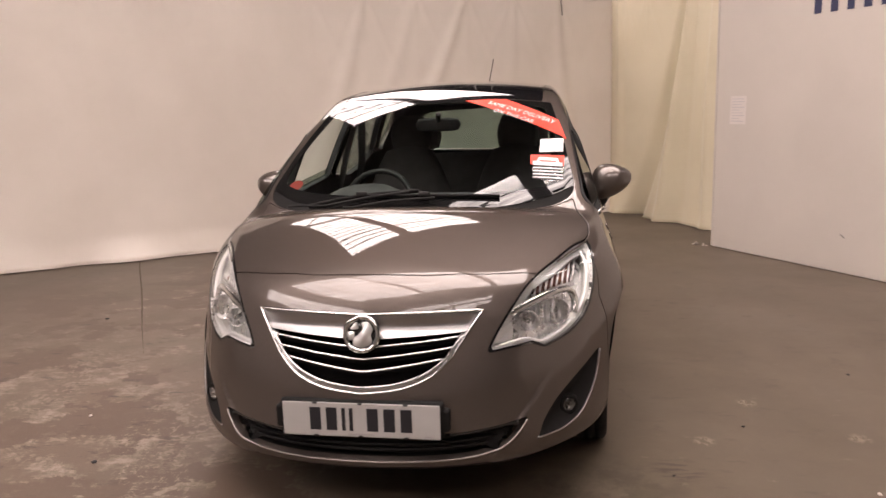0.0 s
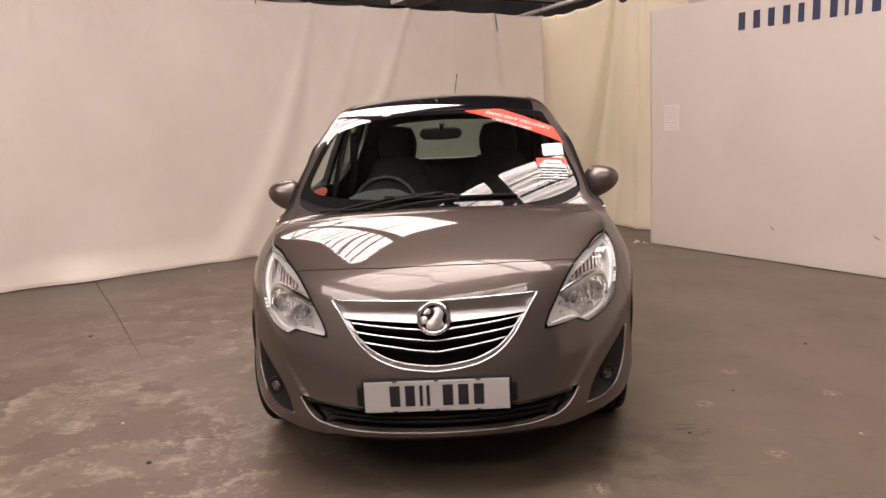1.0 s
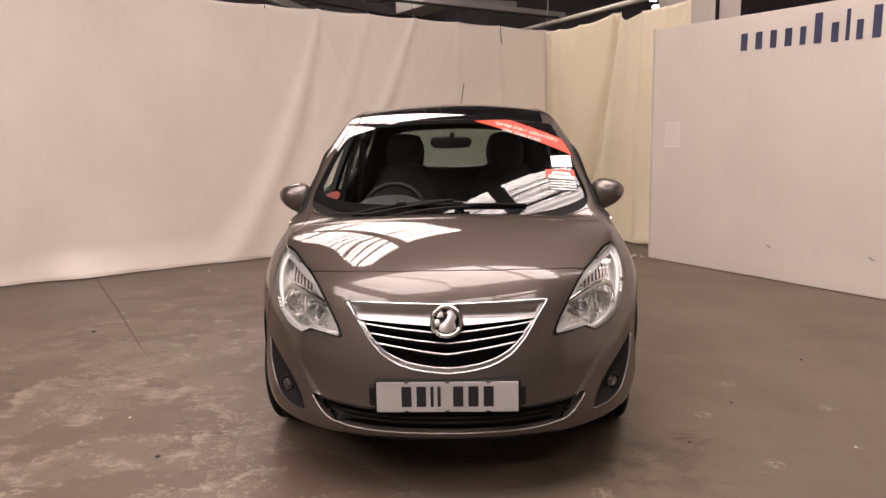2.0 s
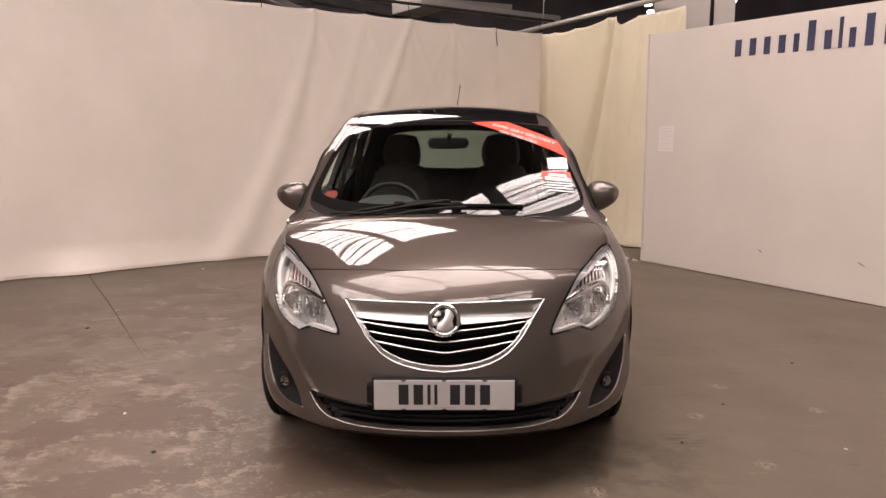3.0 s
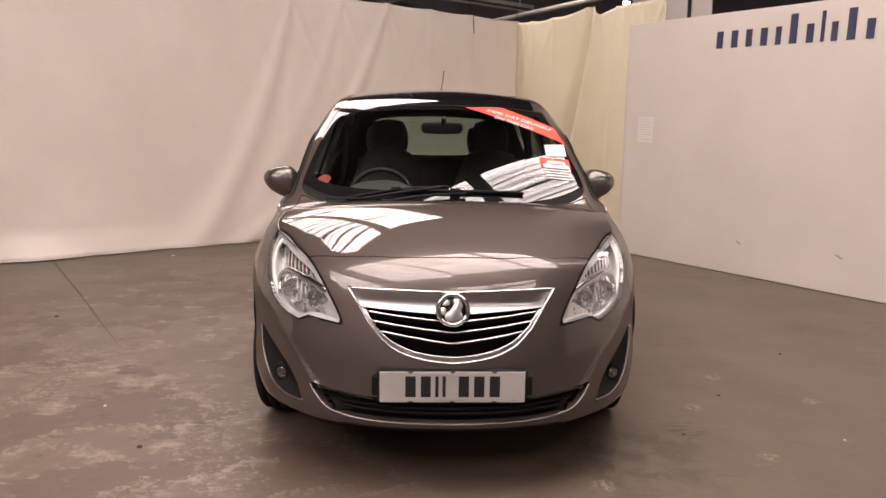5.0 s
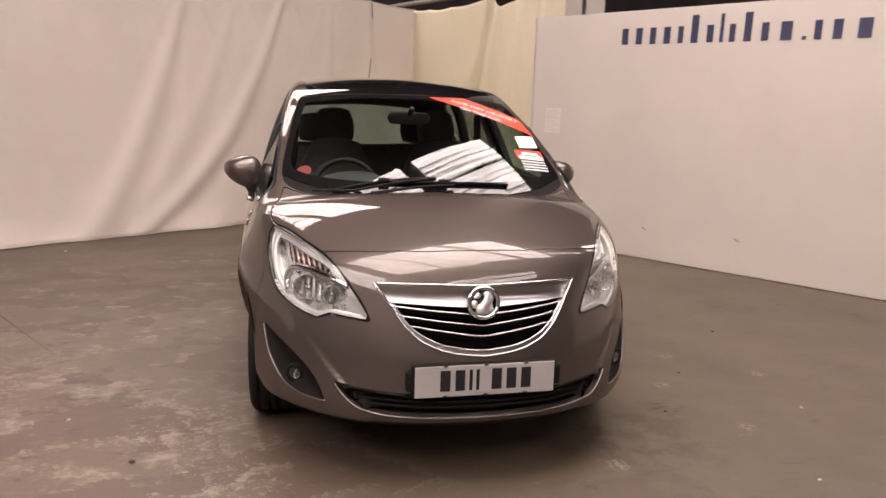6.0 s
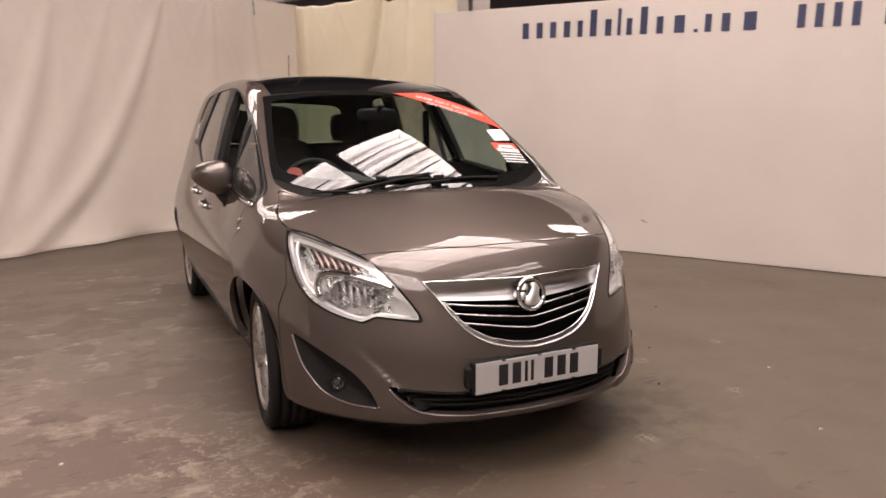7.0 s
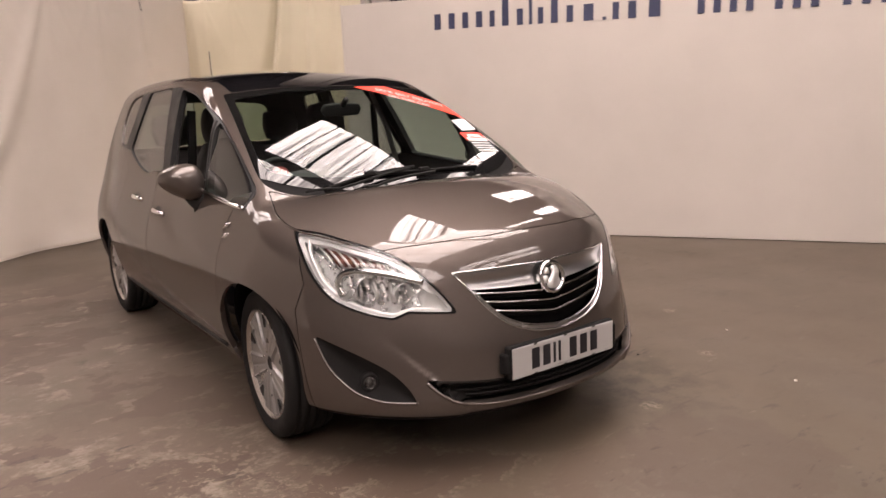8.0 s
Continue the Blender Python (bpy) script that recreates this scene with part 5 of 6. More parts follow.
dish = 0.017 * np.sin(np.clip((v[:, 2] - 0.665) / 0.065, 0, 1) * math.pi)
mesh_object("grille_bar", *both(skirted((v - outward(v) * (0.002 + dish)[:, None], f), 0.02)), BAR_SATIN, grille, "broad satin chrome bar")
for z0, z1, half in ((0.634, 0.662, 0.318), (0.598, 0.630, 0.294), (0.560, 0.596, 0.262)):
    t = np.linspace(-1, 1, 41)
    zz = z0 + (z1 - z0) * np.abs(t) ** 1.15
    p = on_front(half * t, zz)
    n = outward(p)
    v, f = tube(p - n * 0.006, [(-0.0035, -0.02), (-0.0035, 0.0), (-0.002, 0.004), (0.002, 0.004), (0.0035, 0.0), (0.0035, -0.02)], ups=n)
    mesh_object("slat", v, f, CHROME, grille, "chrome slat")
    v, f = tube(p - n * 0.014 - np.array((0, 0, 0.009)), [(-0.0065, -0.02), (-0.0065, 0.0), (0.0065, 0.0), (0.0065, -0.02)], ups=n)
    mesh_object("slat_shelf", v, f, ARCH_BLACK, grille)
rim_band, _ = split(grille_patch, 0.015 - from_front(GRILLE_LINE, 0.5)(grille_patch[0]))
rim_band, _ = split(rim_band, 0.672 - rim_band[0][:, 2])
mesh_object("frame_band", *both(skirted(lifted(rim_band, -0.004), 0.03)), BRUSHED, grille, "satin band inside the chrome frame")
inner = [(0.330, 0.668), (0.302, 0.640), (0.276, 0.606), (0.248, 0.580), (0.212, 0.557), (0.155, 0.534), (0.09, 0.520), (0.0, 0.512)]
line = spline([(-x, z) for x, z in inner] + inner[-2::-1], closed=False, steps=4)
p = on_front(line[:, 0], line[:, 1])
mesh_object("inner_frame", *tube(p - outward(p) * 0.002, [(-0.0025, -0.03), (-0.0025, 0.001), (0, 0.003), (0.0025, 0.001), (0.0025, -0.03)], ups=outward(p)), CHROME, grille, "chrome inner edge of the frame")

badge_at, tilt = (0.0, 0.066, 0.678), 14


def badge():
    """A chrome ring with a dark disc and a plain raised shape."""
    m = pose(*badge_at, -tilt, 0, 0)

    def put(name, piece, material, parent, label=""):
        v, f = piece
        v = np.array([m @ Vector(p) for p in v])
        return mesh_object(name, v, f, material, parent, label)
    a = np.arange(13) * 2 * math.pi / 12
    ringed = put("badge", turned([(0.0465, 0.012), (0.0465, -0.003), (0.050, -0.009), (0.058, -0.010), (0.063, -0.004), (0.063, 0.014)], 48, "y"), CHROME, car, "round chrome badge with a plain raised shape")
    put("badge_disc", turned([(0.0005, 0.002), (0.049, 0.002), (0.049, 0.010), (0.0005, 0.010)], 40, "y"), GLOSS_BLACK, ringed, "dark disc")
    for name, line in (("badge_shape", [(-0.026, -0.036), (0.006, -0.044), (0.034, -0.028), (0.030, -0.004), (0.036, 0.018), (0.020, 0.040), (0.002, 0.036), (0.004, 0.018), (-0.010, -0.002), (-0.024, -0.012)]),
                       ("badge_shape", [(-0.040, -0.018), (-0.026, -0.016), (-0.026, 0.006), (-0.043, 0.006)]),
                       ("badge_shape", [(-0.038, 0.016), (-0.012, 0.018), (-0.020, 0.038)])):
        s = spline(line, steps=4)
        n = len(s)
        v = [(x, y, z) for y in (-0.006, 0.004) for x, z in s]
        f = [list(range(n)), list(range(2 * n - 1, n - 1, -1))] + [[i, i + n, (i + 1) % n + n, (i + 1) % n] for i in range(n)]
        put(name, (v, f), LAMP_SILVER, ringed)


badge()


def number_plate():
    m = pose(0, 0.0, 0.411, -2, 0, 0)
    plinth = box_part("plate_plinth", (0.540, 0.03, 0.120), (0, 0.0195, 0.413), COWL_BLACK, car, 0.008, label="black plate holder with side clips")
    for x in (-0.274, 0.274):
        box_part("clip", (0.03, 0.034, 0.075), (x, 0.024, 0.412), COWL_BLACK, plinth, 0.008)
    plate = box_part("number_plate", (0.52, 0.004, 0.114), (0, 0.0, 0.411), PLATE_WHITE, car, 0.0015, label="white number plate with dark bars")
    widths = (0.044, 0.042, 0.014, 0.014, 0.044, 0.044, 0.044)
    x = -0.172
    for i, w in enumerate(widths):
        box_part("bar", (w * 0.84, 0.002, 0.077), (x + w / 2, -0.0025, 0.413), INK, plate, 0.0006)
        x += w + 0.0115 + (0.030 if i == 3 else 0)
    box_part("maker_line", (0.085, 0.0014, 0.004), (0, -0.0022, 0.363), GREY_INK, plate, 0.0)
    box_part("maker_line", (0.024, 0.0014, 0.003), (0.22, -0.0022, 0.362), GREY_INK, plate, 0.0)
    for x in (-0.15, 0.0, 0.15):
        for z in (0.466, 0.356):
            box_part("plate_peg", (0.016, 0.003, 0.006), (x, -0.002, z), BLACK, plate, 0.001)


number_plate()

intake = mesh_object("lower_intake", *both(skirted(lifted(intake_patch, -0.05), 0.02)), VOID, car, "black lower air intake")
for z, inset, half in ((0.349, 0.022, 0.47), (0.328, 0.025, 0.44), (0.308, 0.025, 0.41)):
    t = np.linspace(-1, 1, 31)
    p = on_front(half * t, z + 0.006 * t ** 2)
    n = outward(p)
    mesh_object("intake_slat", *tube(p - n * inset, [(-0.003, -0.015), (-0.003, 0.003), (0.003, 0.003), (0.003, -0.015)], ups=n), COWL_BLACK, intake)
for side in (-1, 1):
    # the body-coloured blade that flanks the plate above the intake
    t = np.linspace(0, 1, 16)
    p = on_front(0.285 + 0.215 * t, 0.362 + 0.012 * t)
    fat = np.array([(-0.016, -0.02), (-0.017, -0.002), (-0.010, 0.004), (0.006, 0.005), (0.012, 0.0), (0.012, -0.02)])
    v, f = tube(p - outward(p) * 0.007, fat, ups=outward(p))
    mesh_object("intake_blade", *((v, f) if side > 0 else mirrored((v, f))), GLOSS_BLACK, intake, "glossy dark blade beside the plate")
low_line = INTAKE_LINE[(INTAKE_LINE[:, 0] > 1e-6) & (INTAKE_LINE[:, 1] < 0.375) & (np.arange(len(INTAKE_LINE)) > 32)]
low_line = np.vstack([low_line, (low_line * (-1, 1))[::-1]])
p = on_front(low_line[:, 0], low_line[:, 1] - 0.003)
mesh_object("lip_edge", *tube(p, ring(0.006, 0.005), ups=outward(p)), PAINT, car, "rounded painted lip below the intake")


# ---- fog lamp pods
def fog_pods():
    v, f = fog_patch
    deep = np.clip(from_front(FOG_LINE)(v) / 0.05, 0, 1)
    pod = (v - outward(v) * (0.002 + 0.028 * deep ** 0.7)[:, None], f)
    edge = FOG_LINE[(np.arange(len(FOG_LINE)) > 38)]
    p = on_front(edge[:, 0], edge[:, 1])
    for side in (1, -1):
        def own(name, piece, material, parent, label=""):
            return mesh_object(name, *(piece if side > 0 else mirrored(piece)), material, parent, label)
        body = own("fog_lamp_surround", pod, COWL_BLACK, car, "black textured fog lamp surround")
        own("surround_edge", tube(p, ring(0.005, 0.005), ups=outward(p)), PAINT, body, "painted lower edge of the surround")
        c = lamp_place(0.676, 0.364, 0.014)[0]
        m = pose(*c, 0, 0, 26)
        ringp = turned([(0.023, 0.012), (0.023, -0.002), (0.027, -0.004), (0.034, -0.003), (0.038, 0.012)], 28, "y")
        own("fog_lamp", (np.array([m @ Vector(q) for q in ringp[0]]), ringp[1]), COWL_BLACK, body, "round fog lamp")
        bowl = turned([(0.002, 0.016), (0.012, 0.013), (0.020, 0.005), (0.023, 0.0), (0.023, 0.008), (0.002, 0.02)], 24, "y")
        own("fog_reflector", (np.array([m @ Vector(q) for q in bowl[0]]), bowl[1]), FOG_BOWL, body, "fog lamp reflector")
        cap = turned([(0.001, -0.004), (0.005, -0.002), (0.006, 0.016), (0.001, 0.018)], 14, "y")
        own("fog_bulb", (np.array([m @ Vector(q) for q in cap[0]]), cap[1]), FOG_BOWL, body)
        front = turned([(0.0005, -0.006), (0.012, -0.0055), (0.023, -0.003), (0.023, -0.002), (0.0005, -0.004)], 24, "y")
        own("fog_lens", (np.array([m @ Vector(q) for q in front[0]]), front[1]), LENS, body).visible_shadow = False


fog_pods()


# ---- wheels
def wheel(side, y):
    x = side * 0.724
    tyre_line = [(0.222, 0.092), (0.235, 0.100), (0.262, 0.106), (0.286, 0.104), (0.300, 0.096), (0.307, 0.086), (0.309, 0.066), (0.3015, 0.064), (0.3015, 0.056), (0.310, 0.054), (0.3105, 0.024),
                 (0.3025, 0.022), (0.3025, 0.014), (0.3108, 0.012)]
    tyre_line += [(r, -a) for r, a in tyre_line[::-1]]
    barrel = mesh_object("wheel", *turned([(0.20, 0.06), (0.222, 0.1), (0.230, 0.1), (0.226, -0.1), (0.16, -0.08), (0.15, 0.03)], 40, "x"), BRUSHED, car, "road wheel with silver multi-spoke trim")
    mesh_object("tyre", *turned(tyre_line, 64, "x"), RUBBER, barrel, "black rubber tyre")
    # the face: five broad spokes, each with two raised edges and a valley between them
    a, r = np.meshgrid(np.linspace(0, 2 * math.pi, 481)[:-1], np.linspace(0.018, 0.227, 44))
    k = np.abs((a * 5 / (2 * math.pi)) % 1.0 - 0.5) * 2 * math.pi / 5 * r          # how far round from a spoke's middle line
    half = 0.020 + 0.16 * r                                                       # half the spoke's width
    out = np.clip((r - 0.035) / 0.05, 0, 1) * np.clip((0.224 - r) / 0.014, 0, 1)
    ridge = np.exp(-((k - half) / 0.0055) ** 2)
    groove = np.exp(-(k / 0.007) ** 2)
    plate = np.clip((k - half) / 0.006, 0, 1)
    h = 0.066 + 0.022 * np.sin(np.clip(r / 0.227, 0, 0.5) * math.pi) ** 0.8 + out * (0.006 * ridge - 0.004 * groove - 0.006 * plate)
    h = np.where(r > 0.221, 0.092, h)
    h = np.where(r < 0.033, 0.074, h)
    pts = np.stack([h, r * np.cos(a), r * np.sin(a)], 2)
    pts = np.concatenate([pts, pts[:, :1]], 1)
    v, f = grid(pts)
    mesh_object("wheel_face", *welded((v, f)), ALLOY, barrel, "silver spoked wheel face", False)
    # a dark disc stands for the shade in the hub's hole
    v, f = turned([(0.001, 0.0765), (0.025, 0.0765), (0.029, 0.074), (0.029, 0.06), (0.001, 0.06)], 24, "x")
    mesh_object("hub_disc", v, f, VOID, barrel, "dark disc standing for the shaded hole at the hub")
    # raised dark inserts take the place of the slots' shade
    for i in range(5):
        b = i * 2 * math.pi / 5
        slot = spline([(0.158, -0.006), (0.185, -0.014), (0.205, -0.021), (0.209, 0.0), (0.205, 0.021), (0.185, 0.014), (0.158, 0.006)], steps=4)
        ca, sa = math.cos(b), math.sin(b)
        ring_pts = [(0.0, rr * ca - tt * sa, rr * sa + tt * ca) for rr, tt in slot]
        n = len(ring_pts)
        hh = np.interp([math.hypot(q[1], q[2]) for q in ring_pts], (0.14, 0.227), (0.0785, 0.0785))
        top = [(hq + 0.007, q[1], q[2]) for hq, q in zip(hh, ring_pts)]
        low = [(hq - 0.012, q[1], q[2]) for hq, q in zip(hh, ring_pts)]
        mesh_object("slot_shade", top + low, [list(range(n))] + [[j, (j + 1) % n, (j + 1) % n + n, j + n] for j in range(n)], VOID, barrel, "dark insert standing for the shade in a slot between the spokes")
        c = 2 * math.pi / 5 * i
        v, f = turned([(0.001, 0.086), (0.007, 0.085), (0.008, 0.065), (0.001, 0.065)], 10, "x")
        mesh_object("bolt", v + (0, 0.052 * math.cos(c), 0.052 * math.sin(c)), f, BRUSHED, barrel)
    barrel.matrix_basis = pose(x, y, 0.3105, 17 * (1 if y < 2 else 2.2), 0, (180 if side < 0 else 0) - (3.5 if y < 2 else 0))
    return barrel


for y in WHEELS_Y:
    for side in (-1, 1):
        wheel(side, y)
for (cy, cz, r) in ARCH:
    for side in (-1, 1):
        a = np.linspace(-0.22, math.pi + 0.22, 40)
        pts = np.array([[(side * (x + bow * max(0, math.sin(q)) ** 0.7), cy + (r - inset) * math.cos(q), cz + (r - inset) * math.sin(q)) for q in a]
                        for x, bow, inset in ((0.772, 0.085, -0.004), (0.76, 0.06, -0.014), (0.70, 0, -0.02), (0.55, 0, -0.02))])
        mesh_object("arch_liner", *sheet(pts if side < 0 else pts[::-1], 0.006), ARCH_BLACK, car, "dark wheel arch liner")
        disc = [(side * 0.56, cy + (r + 0.02) * math.cos(q), cz + (r + 0.02) * math.sin(q)) for q in a]
        mesh_object("inner_arch", [(p[0] + d, p[1], p[2]) for d in (0, 0.01) for p in disc], [list(range(40)), list(range(79, 39, -1))], ARCH_BLACK, car, "", False)
box_part("underbody", (1.06, 3.5, 0.05), (0, 2.35, 0.235), VOID, car, 0.01, label="dark underbody")
box_part("bulkhead", (1.3, 0.04, 0.62), (0, 1.0, 0.58), VOID, car, 0.01, label="dark bulkhead behind the engine bay")
mesh_object("lower_valance", *both(skirted(lifted(valance, -0.018), 0.05)), COWL_BLACK, car, "black lower valance")


# ---- door mirrors
def door_mirror(side):
    u, w = np.meshgrid(np.linspace(0, 2 * math.pi, 37)[:-1], np.linspace(-1, 1, 19))
    rad = np.sqrt(np.clip(1 - np.abs(w) ** 2.4, 0, 1))
    x = 0.099 * np.sign(np.cos(u)) * np.abs(np.cos(u)) ** 0.85 * rad
    z = 0.081 * np.sign(np.sin(u)) * np.abs(np.sin(u)) ** 0.85 * rad
    z = z * (1 - 0.34 * x / 0.099) + 0.014 * x / 0.099
    y = np.where(w < 0, 0.092, 0.045) * w + 0.10 * np.clip(x, -0.1, 0.1) + 0.9 * np.clip(x - 0.03, 0, 1) ** 1.5
    pts = np.stack([x, y, z], 2)
    pts = np.concatenate([pts, pts[:, :1]], 1)
    c = np.array((0.884, 1.585, 1.032))
    v, f = welded(grid(pts + c))
    piece = (v, f)

    def own(name, piece, material, parent, label=""):
        return mesh_object(name, *(piece if side > 0 else mirrored(piece)), material, parent, label)
    house = own("door_mirror", piece, PAINT, car, "door mirror with a painted housing")
    a = np.arange(24) * math.pi / 12
    gl = [(0.882 + 0.078 * math.cos(q), 1.632 + 0.008 * math.cos(q), 1.040 + 0.055 * math.sin(q)) for q in a]
    own("mirror_glass", (np.array(gl + [(p[0], p[1] + 0.004, p[2]) for p in gl]), [list(range(24))[::-1], list(range(24, 48))] + [[i, (i + 1) % 24, (i + 1) % 24 + 24, i + 24] for i in range(24)]), CHROME, house, "mirror glass")
    stem = spline([(0.862, 1.60, 0.995), (0.846, 1.590, 0.960), (0.822, 1.57, 0.925), (0.800, 1.55, 0.915)], closed=False, steps=5)
    own("mirror_arm", tube(stem, ring(0.032, 0.020, 10), (0, 1, 0)), BLACK, house, "black mirror arm")
    base = on_side(np.array([1.50, 1.66, 1.58]), np.array([0.965, 0.975, 0.885])) + np.array((0.006, 0, 0))
    own("mirror_foot", (np.vstack([base, base - (0.03, 0, 0)]), [[0, 1, 2], [5, 4, 3], [0, 3, 4, 1], [1, 4, 5, 2], [2, 5, 3, 0]]), BLACK, house, "triangular mirror foot")


door_mirror(1)
door_mirror(-1)


# ---- wipers, aerial, side badge
def on_screen(x, y, lift):
    p = on_top(x, y)
    return p + outward(p) * lift


def wiper(line, blade):
    q = spline(line, closed=False, steps=6)
    p = on_screen(q[:, 0], q[:, 1], 0.020)
    arm = mesh_object("wiper", *tube(p, [(-0.006, -0.004), (-0.006, 0.003), (0, 0.006), (0.006, 0.003), (0.006, -0.004)], ups=outward(p)), RUBBER, car, "black windscreen wiper lying along the cowl")
    q = spline(blade, closed=False, steps=6)
    p = on_screen(q[:, 0], q[:, 1], 0.010)
    mesh_object("wiper_blade", *tube(p, [(-0.003, -0.009), (-0.007, 0.003), (-0.002, 0.009), (0.002, 0.009), (0.007, 0.003), (0.003, -0.009)], ups=outward(p)), RUBBER, arm, "rubber wiper blade")
    c = p[len(p) // 2]
    box_part("wiper_clip", (0.05, 0.022, 0.018), c + outward(c)[0] * 0.012, BLACK, arm, 0.004)


wiper([(-0.56, 0.945), (-0.40, 0.935), (-0.20, 0.96), (-0.02, 0.985)], [(-0.47, 0.955), (-0.23, 0.985), (0.02, 1.000)])
wiper([(-0.30, 0.900), (-0.12, 0.93), (0.10, 0.95)], [(-0.25, 0.985), (0.05, 0.970), (0.376, 0.985)])
mesh_object("aerial", *tube([(0.055, 3.79, 1.555), (0.058, 3.80, 1.60), (0.078, 3.87, 1.72), (0.094, 3.92, 1.825)], ring(0.0035, n=6), (1, 0, 0)), BLACK, car, "thin black roof aerial")
for side in (-1, 1):
    for y0, z0 in ((1.145, 0.862), (1.13, 0.822)):
        for dy, dz in ((0.016, 0.0), (-0.012, 0.004)):
            p = on_side([y0 + dy - 0.012, y0 + dy + 0.012], [z0 + dz + 0.012, z0 + dz - 0.012])
            v, f = tube(p + outward(p) * 0.002, ring(0.006, 0.003, 6), ups=outward(p))
            mesh_object("wing_emblem", *((v, f) if side > 0 else mirrored((v, f))), CHROME, car, "small chrome emblem")


# ---- stickers on the windscreen
PRINT_X = -0.008          # all the prints sit this little towards the driver's side


def sticker(name, corners, material, label, lift=0.0025, n=14):
    """A printed film laid on the glass, between four (x, y) corners."""
    c = np.array(corners, float) + (PRINT_X, 0)
    s, t = np.meshgrid(np.linspace(0, 1, n), np.linspace(0, 1, n))
    q = c[0] * ((1 - s) * (1 - t))[..., None] + c[1] * (s * (1 - t))[..., None] + c[2] * (s * t)[..., None] + c[3] * ((1 - s) * t)[..., None]
    p = on_screen(q[..., 0].ravel(), q[..., 1].ravel(), lift).reshape(n, n, 3)
    return mesh_object(name, *sheet(p, 0.0012), material, windscreen, label, False)


BANNER = [(0.148, 1.747), (0.355, 1.772), (0.632, 1.580), (0.668, 1.425)]
sticker("banner_sticker", [BANNER[0], BANNER[1], BANNER[2], BANNER[3]], RED, "red banner with white capital letters", 0.0025, 20)


def words(text, left, right, height, material, name):
    """Raised letters laid on the windscreen from one (x, y) point to another."""
    font = bpy.data.curves.new(name, "FONT")
    font.body, font.size = text, 1.0
    ob = bpy.data.objects.new(name, font)
    scene.collection.objects.link(ob)
    bpy.context.view_layer.update()
    made = ob.to_mesh()
    v = np.array([tuple(q.co) for q in made.vertices])
    f = [list(q.vertices) for q in made.polygons]
    ob.to_mesh_clear()
    scene.collection.objects.unlink(ob)
    bpy.data.objects.remove(ob)
    v[:, 0] -= v[:, 0].min()
    wide = v[:, 0].max()
    left, right = np.array(left, float) + (PRINT_X, 0), np.array(right, float) + (PRINT_X, 0)
    way = right - left
    up = np.array((-way[1], way[0])) / np.linalg.norm(way)
    q = left + way * (v[:, :1] / wide) + up * v[:, 1:2] / 0.72 * height
    p = on_screen(q[:, 0], q[:, 1], 0.0034)
    return mesh_object(name, p, f, material, windscreen, "", False)


words("SAME DAY DELIVERY", (0.268, 1.711), (0.607, 1.538), 0.033, WHITE_PRINT, "banner_words")
words("ON THIS CAR", (0.300, 1.630), (0.505, 1.526), 0.033, WHITE_PRINT, "banner_words")
sticker("paper_slip", [(0.545, 1.294), (0.653, 1.315), (0.656, 1.418), (0.548, 1.392)], WHITE_PRINT, "white paper slip", 0.0025)
sticker("red_sticker", [(0.507, 1.205), (0.657, 1.215), (0.658, 1.286), (0.506, 1.270)], RED, "red sticker with a white car outline")
sticker("car_outline", [(0.530, 1.215), (0.640, 1.222), (0.628, 1.262), (0.545, 1.256)], WHITE_PRINT, "", 0.0035)
sticker("car_outline", [(0.518, 1.200), (0.650, 1.208), (0.650, 1.232), (0.518, 1.226)], WHITE_PRINT, "", 0.0038)
sticker("outline_bar", [(0.545, 1.226), (0.625, 1.231), (0.622, 1.240), (0.548, 1.236)], RED, "", 0.0046)
for k in range(4):
    y = 1.185 - 0.020 * k
    sticker("text_line", [(0.520, y - 0.005), (0.652, y + 0.005), (0.652, y + 0.012), (0.520, y + 0.002)], WHITE_PRINT, "", 0.003, 8)
a = np.arange(24) * math.pi / 12
p = on_screen(-0.590 + 0.034 * np.cos(a), 1.115 + 0.034 * np.sin(a), -0.004)
mesh_object("round_sticker", np.vstack([p, p - outward(p) * 0.0012]), [list(range(24)), list(range(47, 23, -1))] + [[i + 24, (i + 1) % 24 + 24, (i + 1) % 24, i] for i in range(24)], DIMMED_RED, windscreen, "small round red sticker", False)


# ---- inside
def cushion(name, size, place, turn, material, parent=None, label="", bulge=0.25, taper=0.0):
    """A padded block: a box swollen towards its middle with soft edges."""
    bm = bmesh.new()
    bmesh.ops.create_cube(bm, size=2)
    bmesh.ops.subdivide_edges(bm, edges=bm.edges[:], cuts=7, use_grid_fill=True)
    for v in bm.verts:
        c = v.co.copy()
        s = c.normalized() * 1.25
        c = c.lerp(s, bulge)
        c.x *= 1 - taper * max(0.0, c.z) ** 2
        v.co = Vector((c.x * size[0] / 2, c.y * size[1] / 2, c.z * size[2] / 2))
    bm.transform(pose(*place, *turn))
    return part(name, bm, material, parent or car, label, True)


def seat(x):
    back = cushion("seat", (0.50, 0.14, 0.72), (x, 2.42, 0.83), (-16, 0, 0), FABRIC, None, "dark fabric front seat with a headrest", 0.3, 0.42)
    cushion("seat_cushion", (0.50, 0.52, 0.16), (x, 2.08, 0.50), (6, 0, 0), FABRIC, back)
    cushion("headrest", (0.235, 0.12, 0.235), (x, 2.56, 1.262), (-10, 0, 0), FABRIC, back, "padded headrest", 0.5, 0.12)
    for d in (-0.06, 0.06):
        mesh_object("headrest_rod", *tube([(x + d, 2.53, 1.08), (x + d, 2.555, 1.20)], ring(0.007, n=8), (1, 0, 0)), BRUSHED, back, "steel headrest rod")


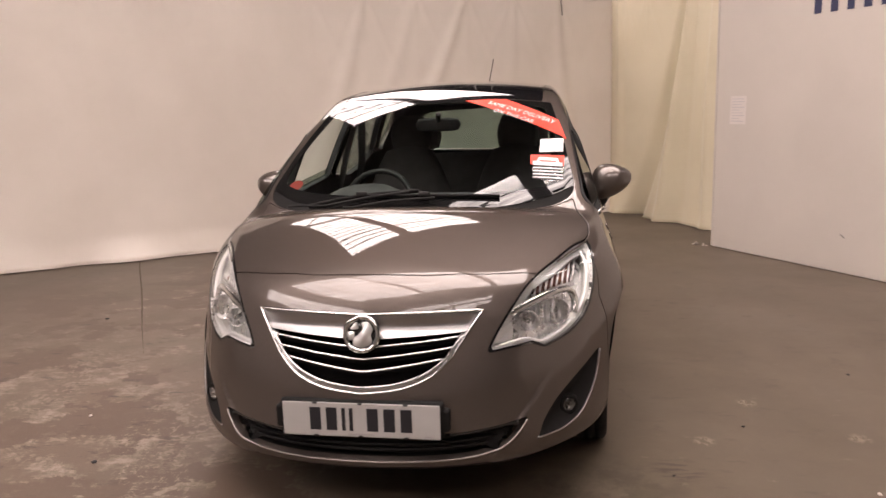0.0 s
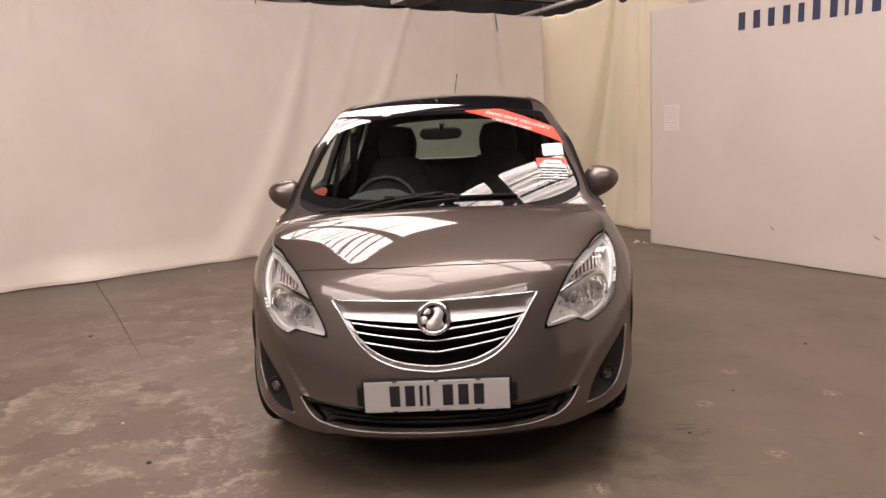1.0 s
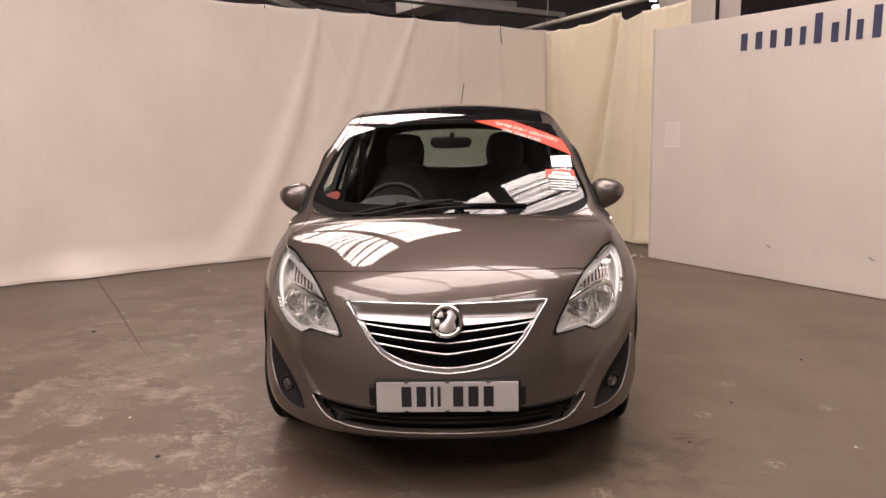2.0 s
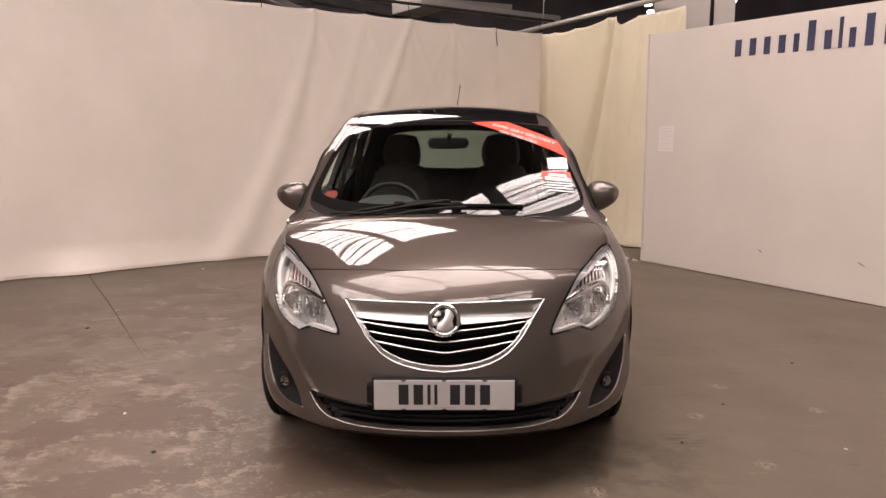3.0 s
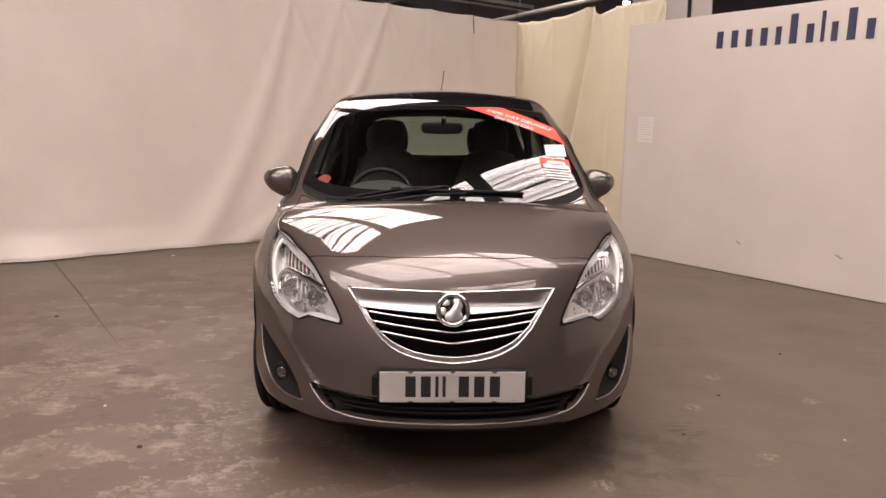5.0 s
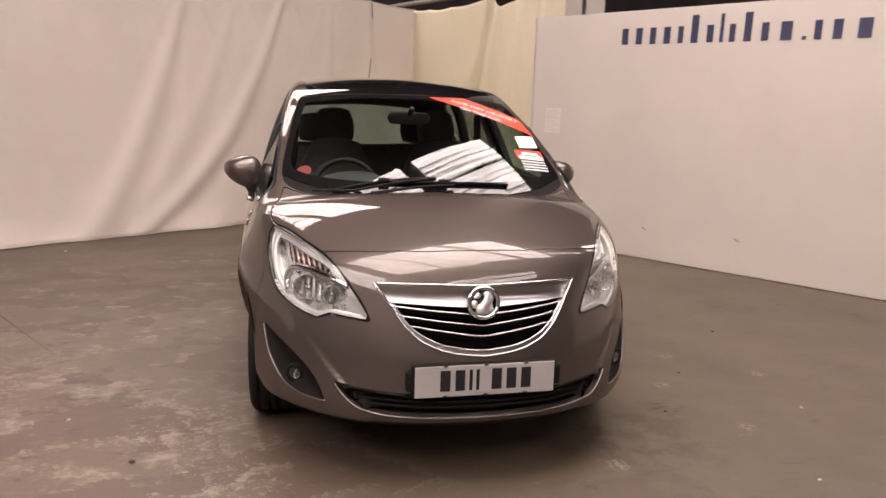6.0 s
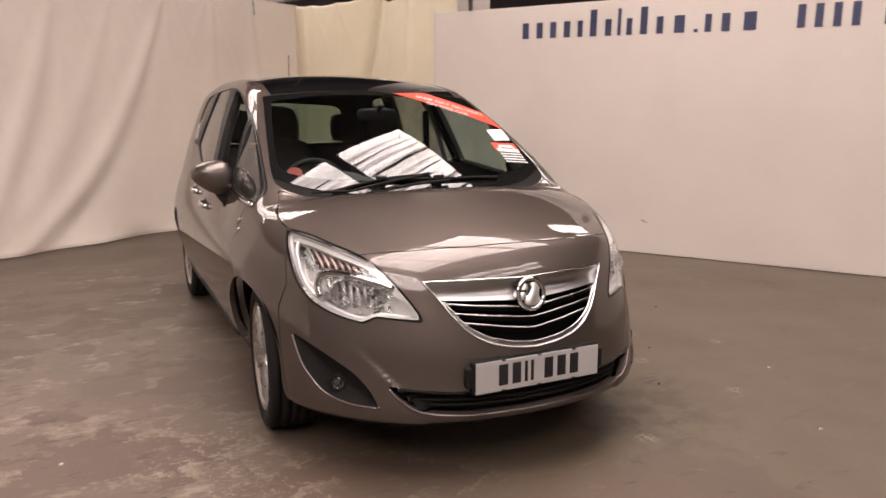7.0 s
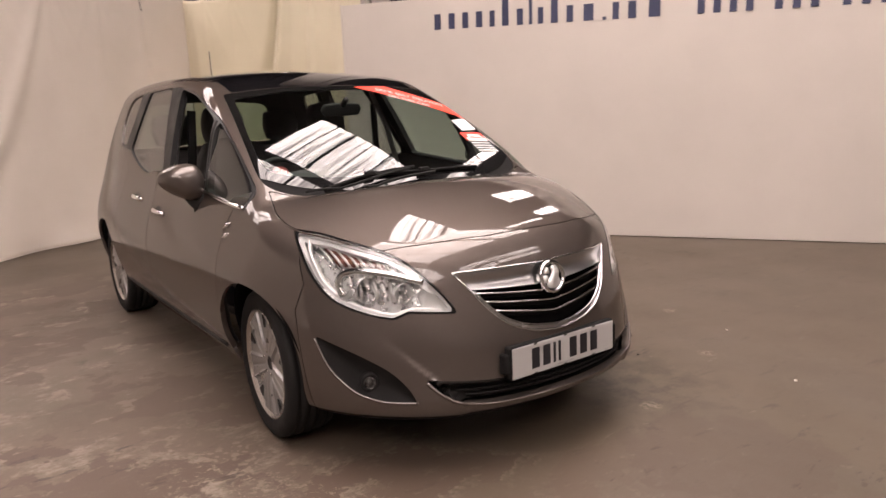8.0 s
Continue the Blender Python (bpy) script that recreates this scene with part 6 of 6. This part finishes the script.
seat(-0.325)
seat(0.365)
bench = cushion("rear_seat", (1.22, 0.15, 0.62), (0, 3.28, 0.80), (-14, 0, 0), FABRIC, None, "dark fabric rear seat bench", 0.12)
cushion("rear_cushion", (1.24, 0.5, 0.16), (0, 3.0, 0.52), (5, 0, 0), FABRIC, bench, "", 0.12)
cushion("parcel_shelf", (1.15, 0.55, 0.03), (0, 3.68, 1.06), (0, 0, 0), COWL_BLACK, None, "dark parcel shelf", 0.05)
for x in (-0.40, 0.40):
    cushion("rear_headrest", (0.25, 0.10, 0.20), (x, 3.38, 1.245), (-10, 0, 0), FABRIC, bench, "", 0.45)
dash_line = [(1.04, 0.93), (1.10, 0.985), (1.25, 1.005), (1.42, 1.000), (1.52, 0.965), (1.56, 0.88), (1.53, 0.72), (1.50, 0.55), (1.02, 0.55)]
prof = spline(dash_line, steps=4, sharp=(8, 7))
xs = np.linspace(-0.69, 0.69, 25)
pts = np.array([[(x, y, z - 0.05 * (abs(x) / 0.7) ** 3 + (0.055 * math.exp(-((x + 0.34) / 0.17) ** 4) * max(0, 1 - ((y - 1.42) / 0.16) ** 2) if z > 0.9 else 0)) for y, z in prof] for x in xs])
v, f = grid(np.concatenate([pts, pts[:, :1]], 1))
mesh_object("dashboard", v, f, DASH, car, "dark moulded dashboard")
hub = np.array((-0.335, 1.66, 0.93))
m = pose(*hub, 64, 0, 0)
wheel_ring = turned([(0.178 + 0.016 * math.cos(a), 0.016 * math.sin(a)) for a in np.arange(10) * math.pi / 5], 44, "z")
sw = mesh_object("steering_wheel", np.array([m @ Vector(q) for q in wheel_ring[0]]), wheel_ring[1], TRIM_BLACK, car, "black steering wheel")
cushion("airbag_pad", (0.15, 0.13, 0.05), hub, (64, 0, 0), DASH, sw)
for a in (0.0, math.pi, -math.pi / 2):
    mesh_object("wheel_spoke", *tube([m @ Vector((0.05 * math.cos(a), 0.05 * math.sin(a), 0)), m @ Vector((0.172 * math.cos(a), 0.172 * math.sin(a), 0))], ring(0.018, 0.008), (0, 0, 1)), DASH, sw)
imir = cushion("rear_view_mirror", (0.215, 0.035, 0.064), (0.006, 1.650, 1.331), (8, 0, 0), TRIM_BLACK, None, "dark rear-view mirror on a short stem", 0.45)
mesh_object("mirror_stem", *tube([(0.008, 1.64, 1.35), (0.014, 1.612, 1.375), (0.016, 1.60, 1.384)], ring(0.014, n=10), (1, 0, 0)), BLACK, imir)
for side in (-1, 1):
    post = [(side * 0.60, 2.34, 1.44), (side * 0.68, 2.30, 1.20), (side * 0.74, 2.28, 0.95)]
    mesh_object("belt_post", *tube(post, ring(0.018, 0.012, 10), (0, 1, 0)), POST_TRIM, car, "pale grey inner door post")
    mesh_object("seat_belt", *tube([(side * 0.585, 2.30, 1.36), (side * 0.60, 2.32, 1.1), (side * 0.66, 2.30, 0.75)], ring(0.024, 0.0015, 6), (0, 1, 0)), RUBBER, car, "dark seat belt")
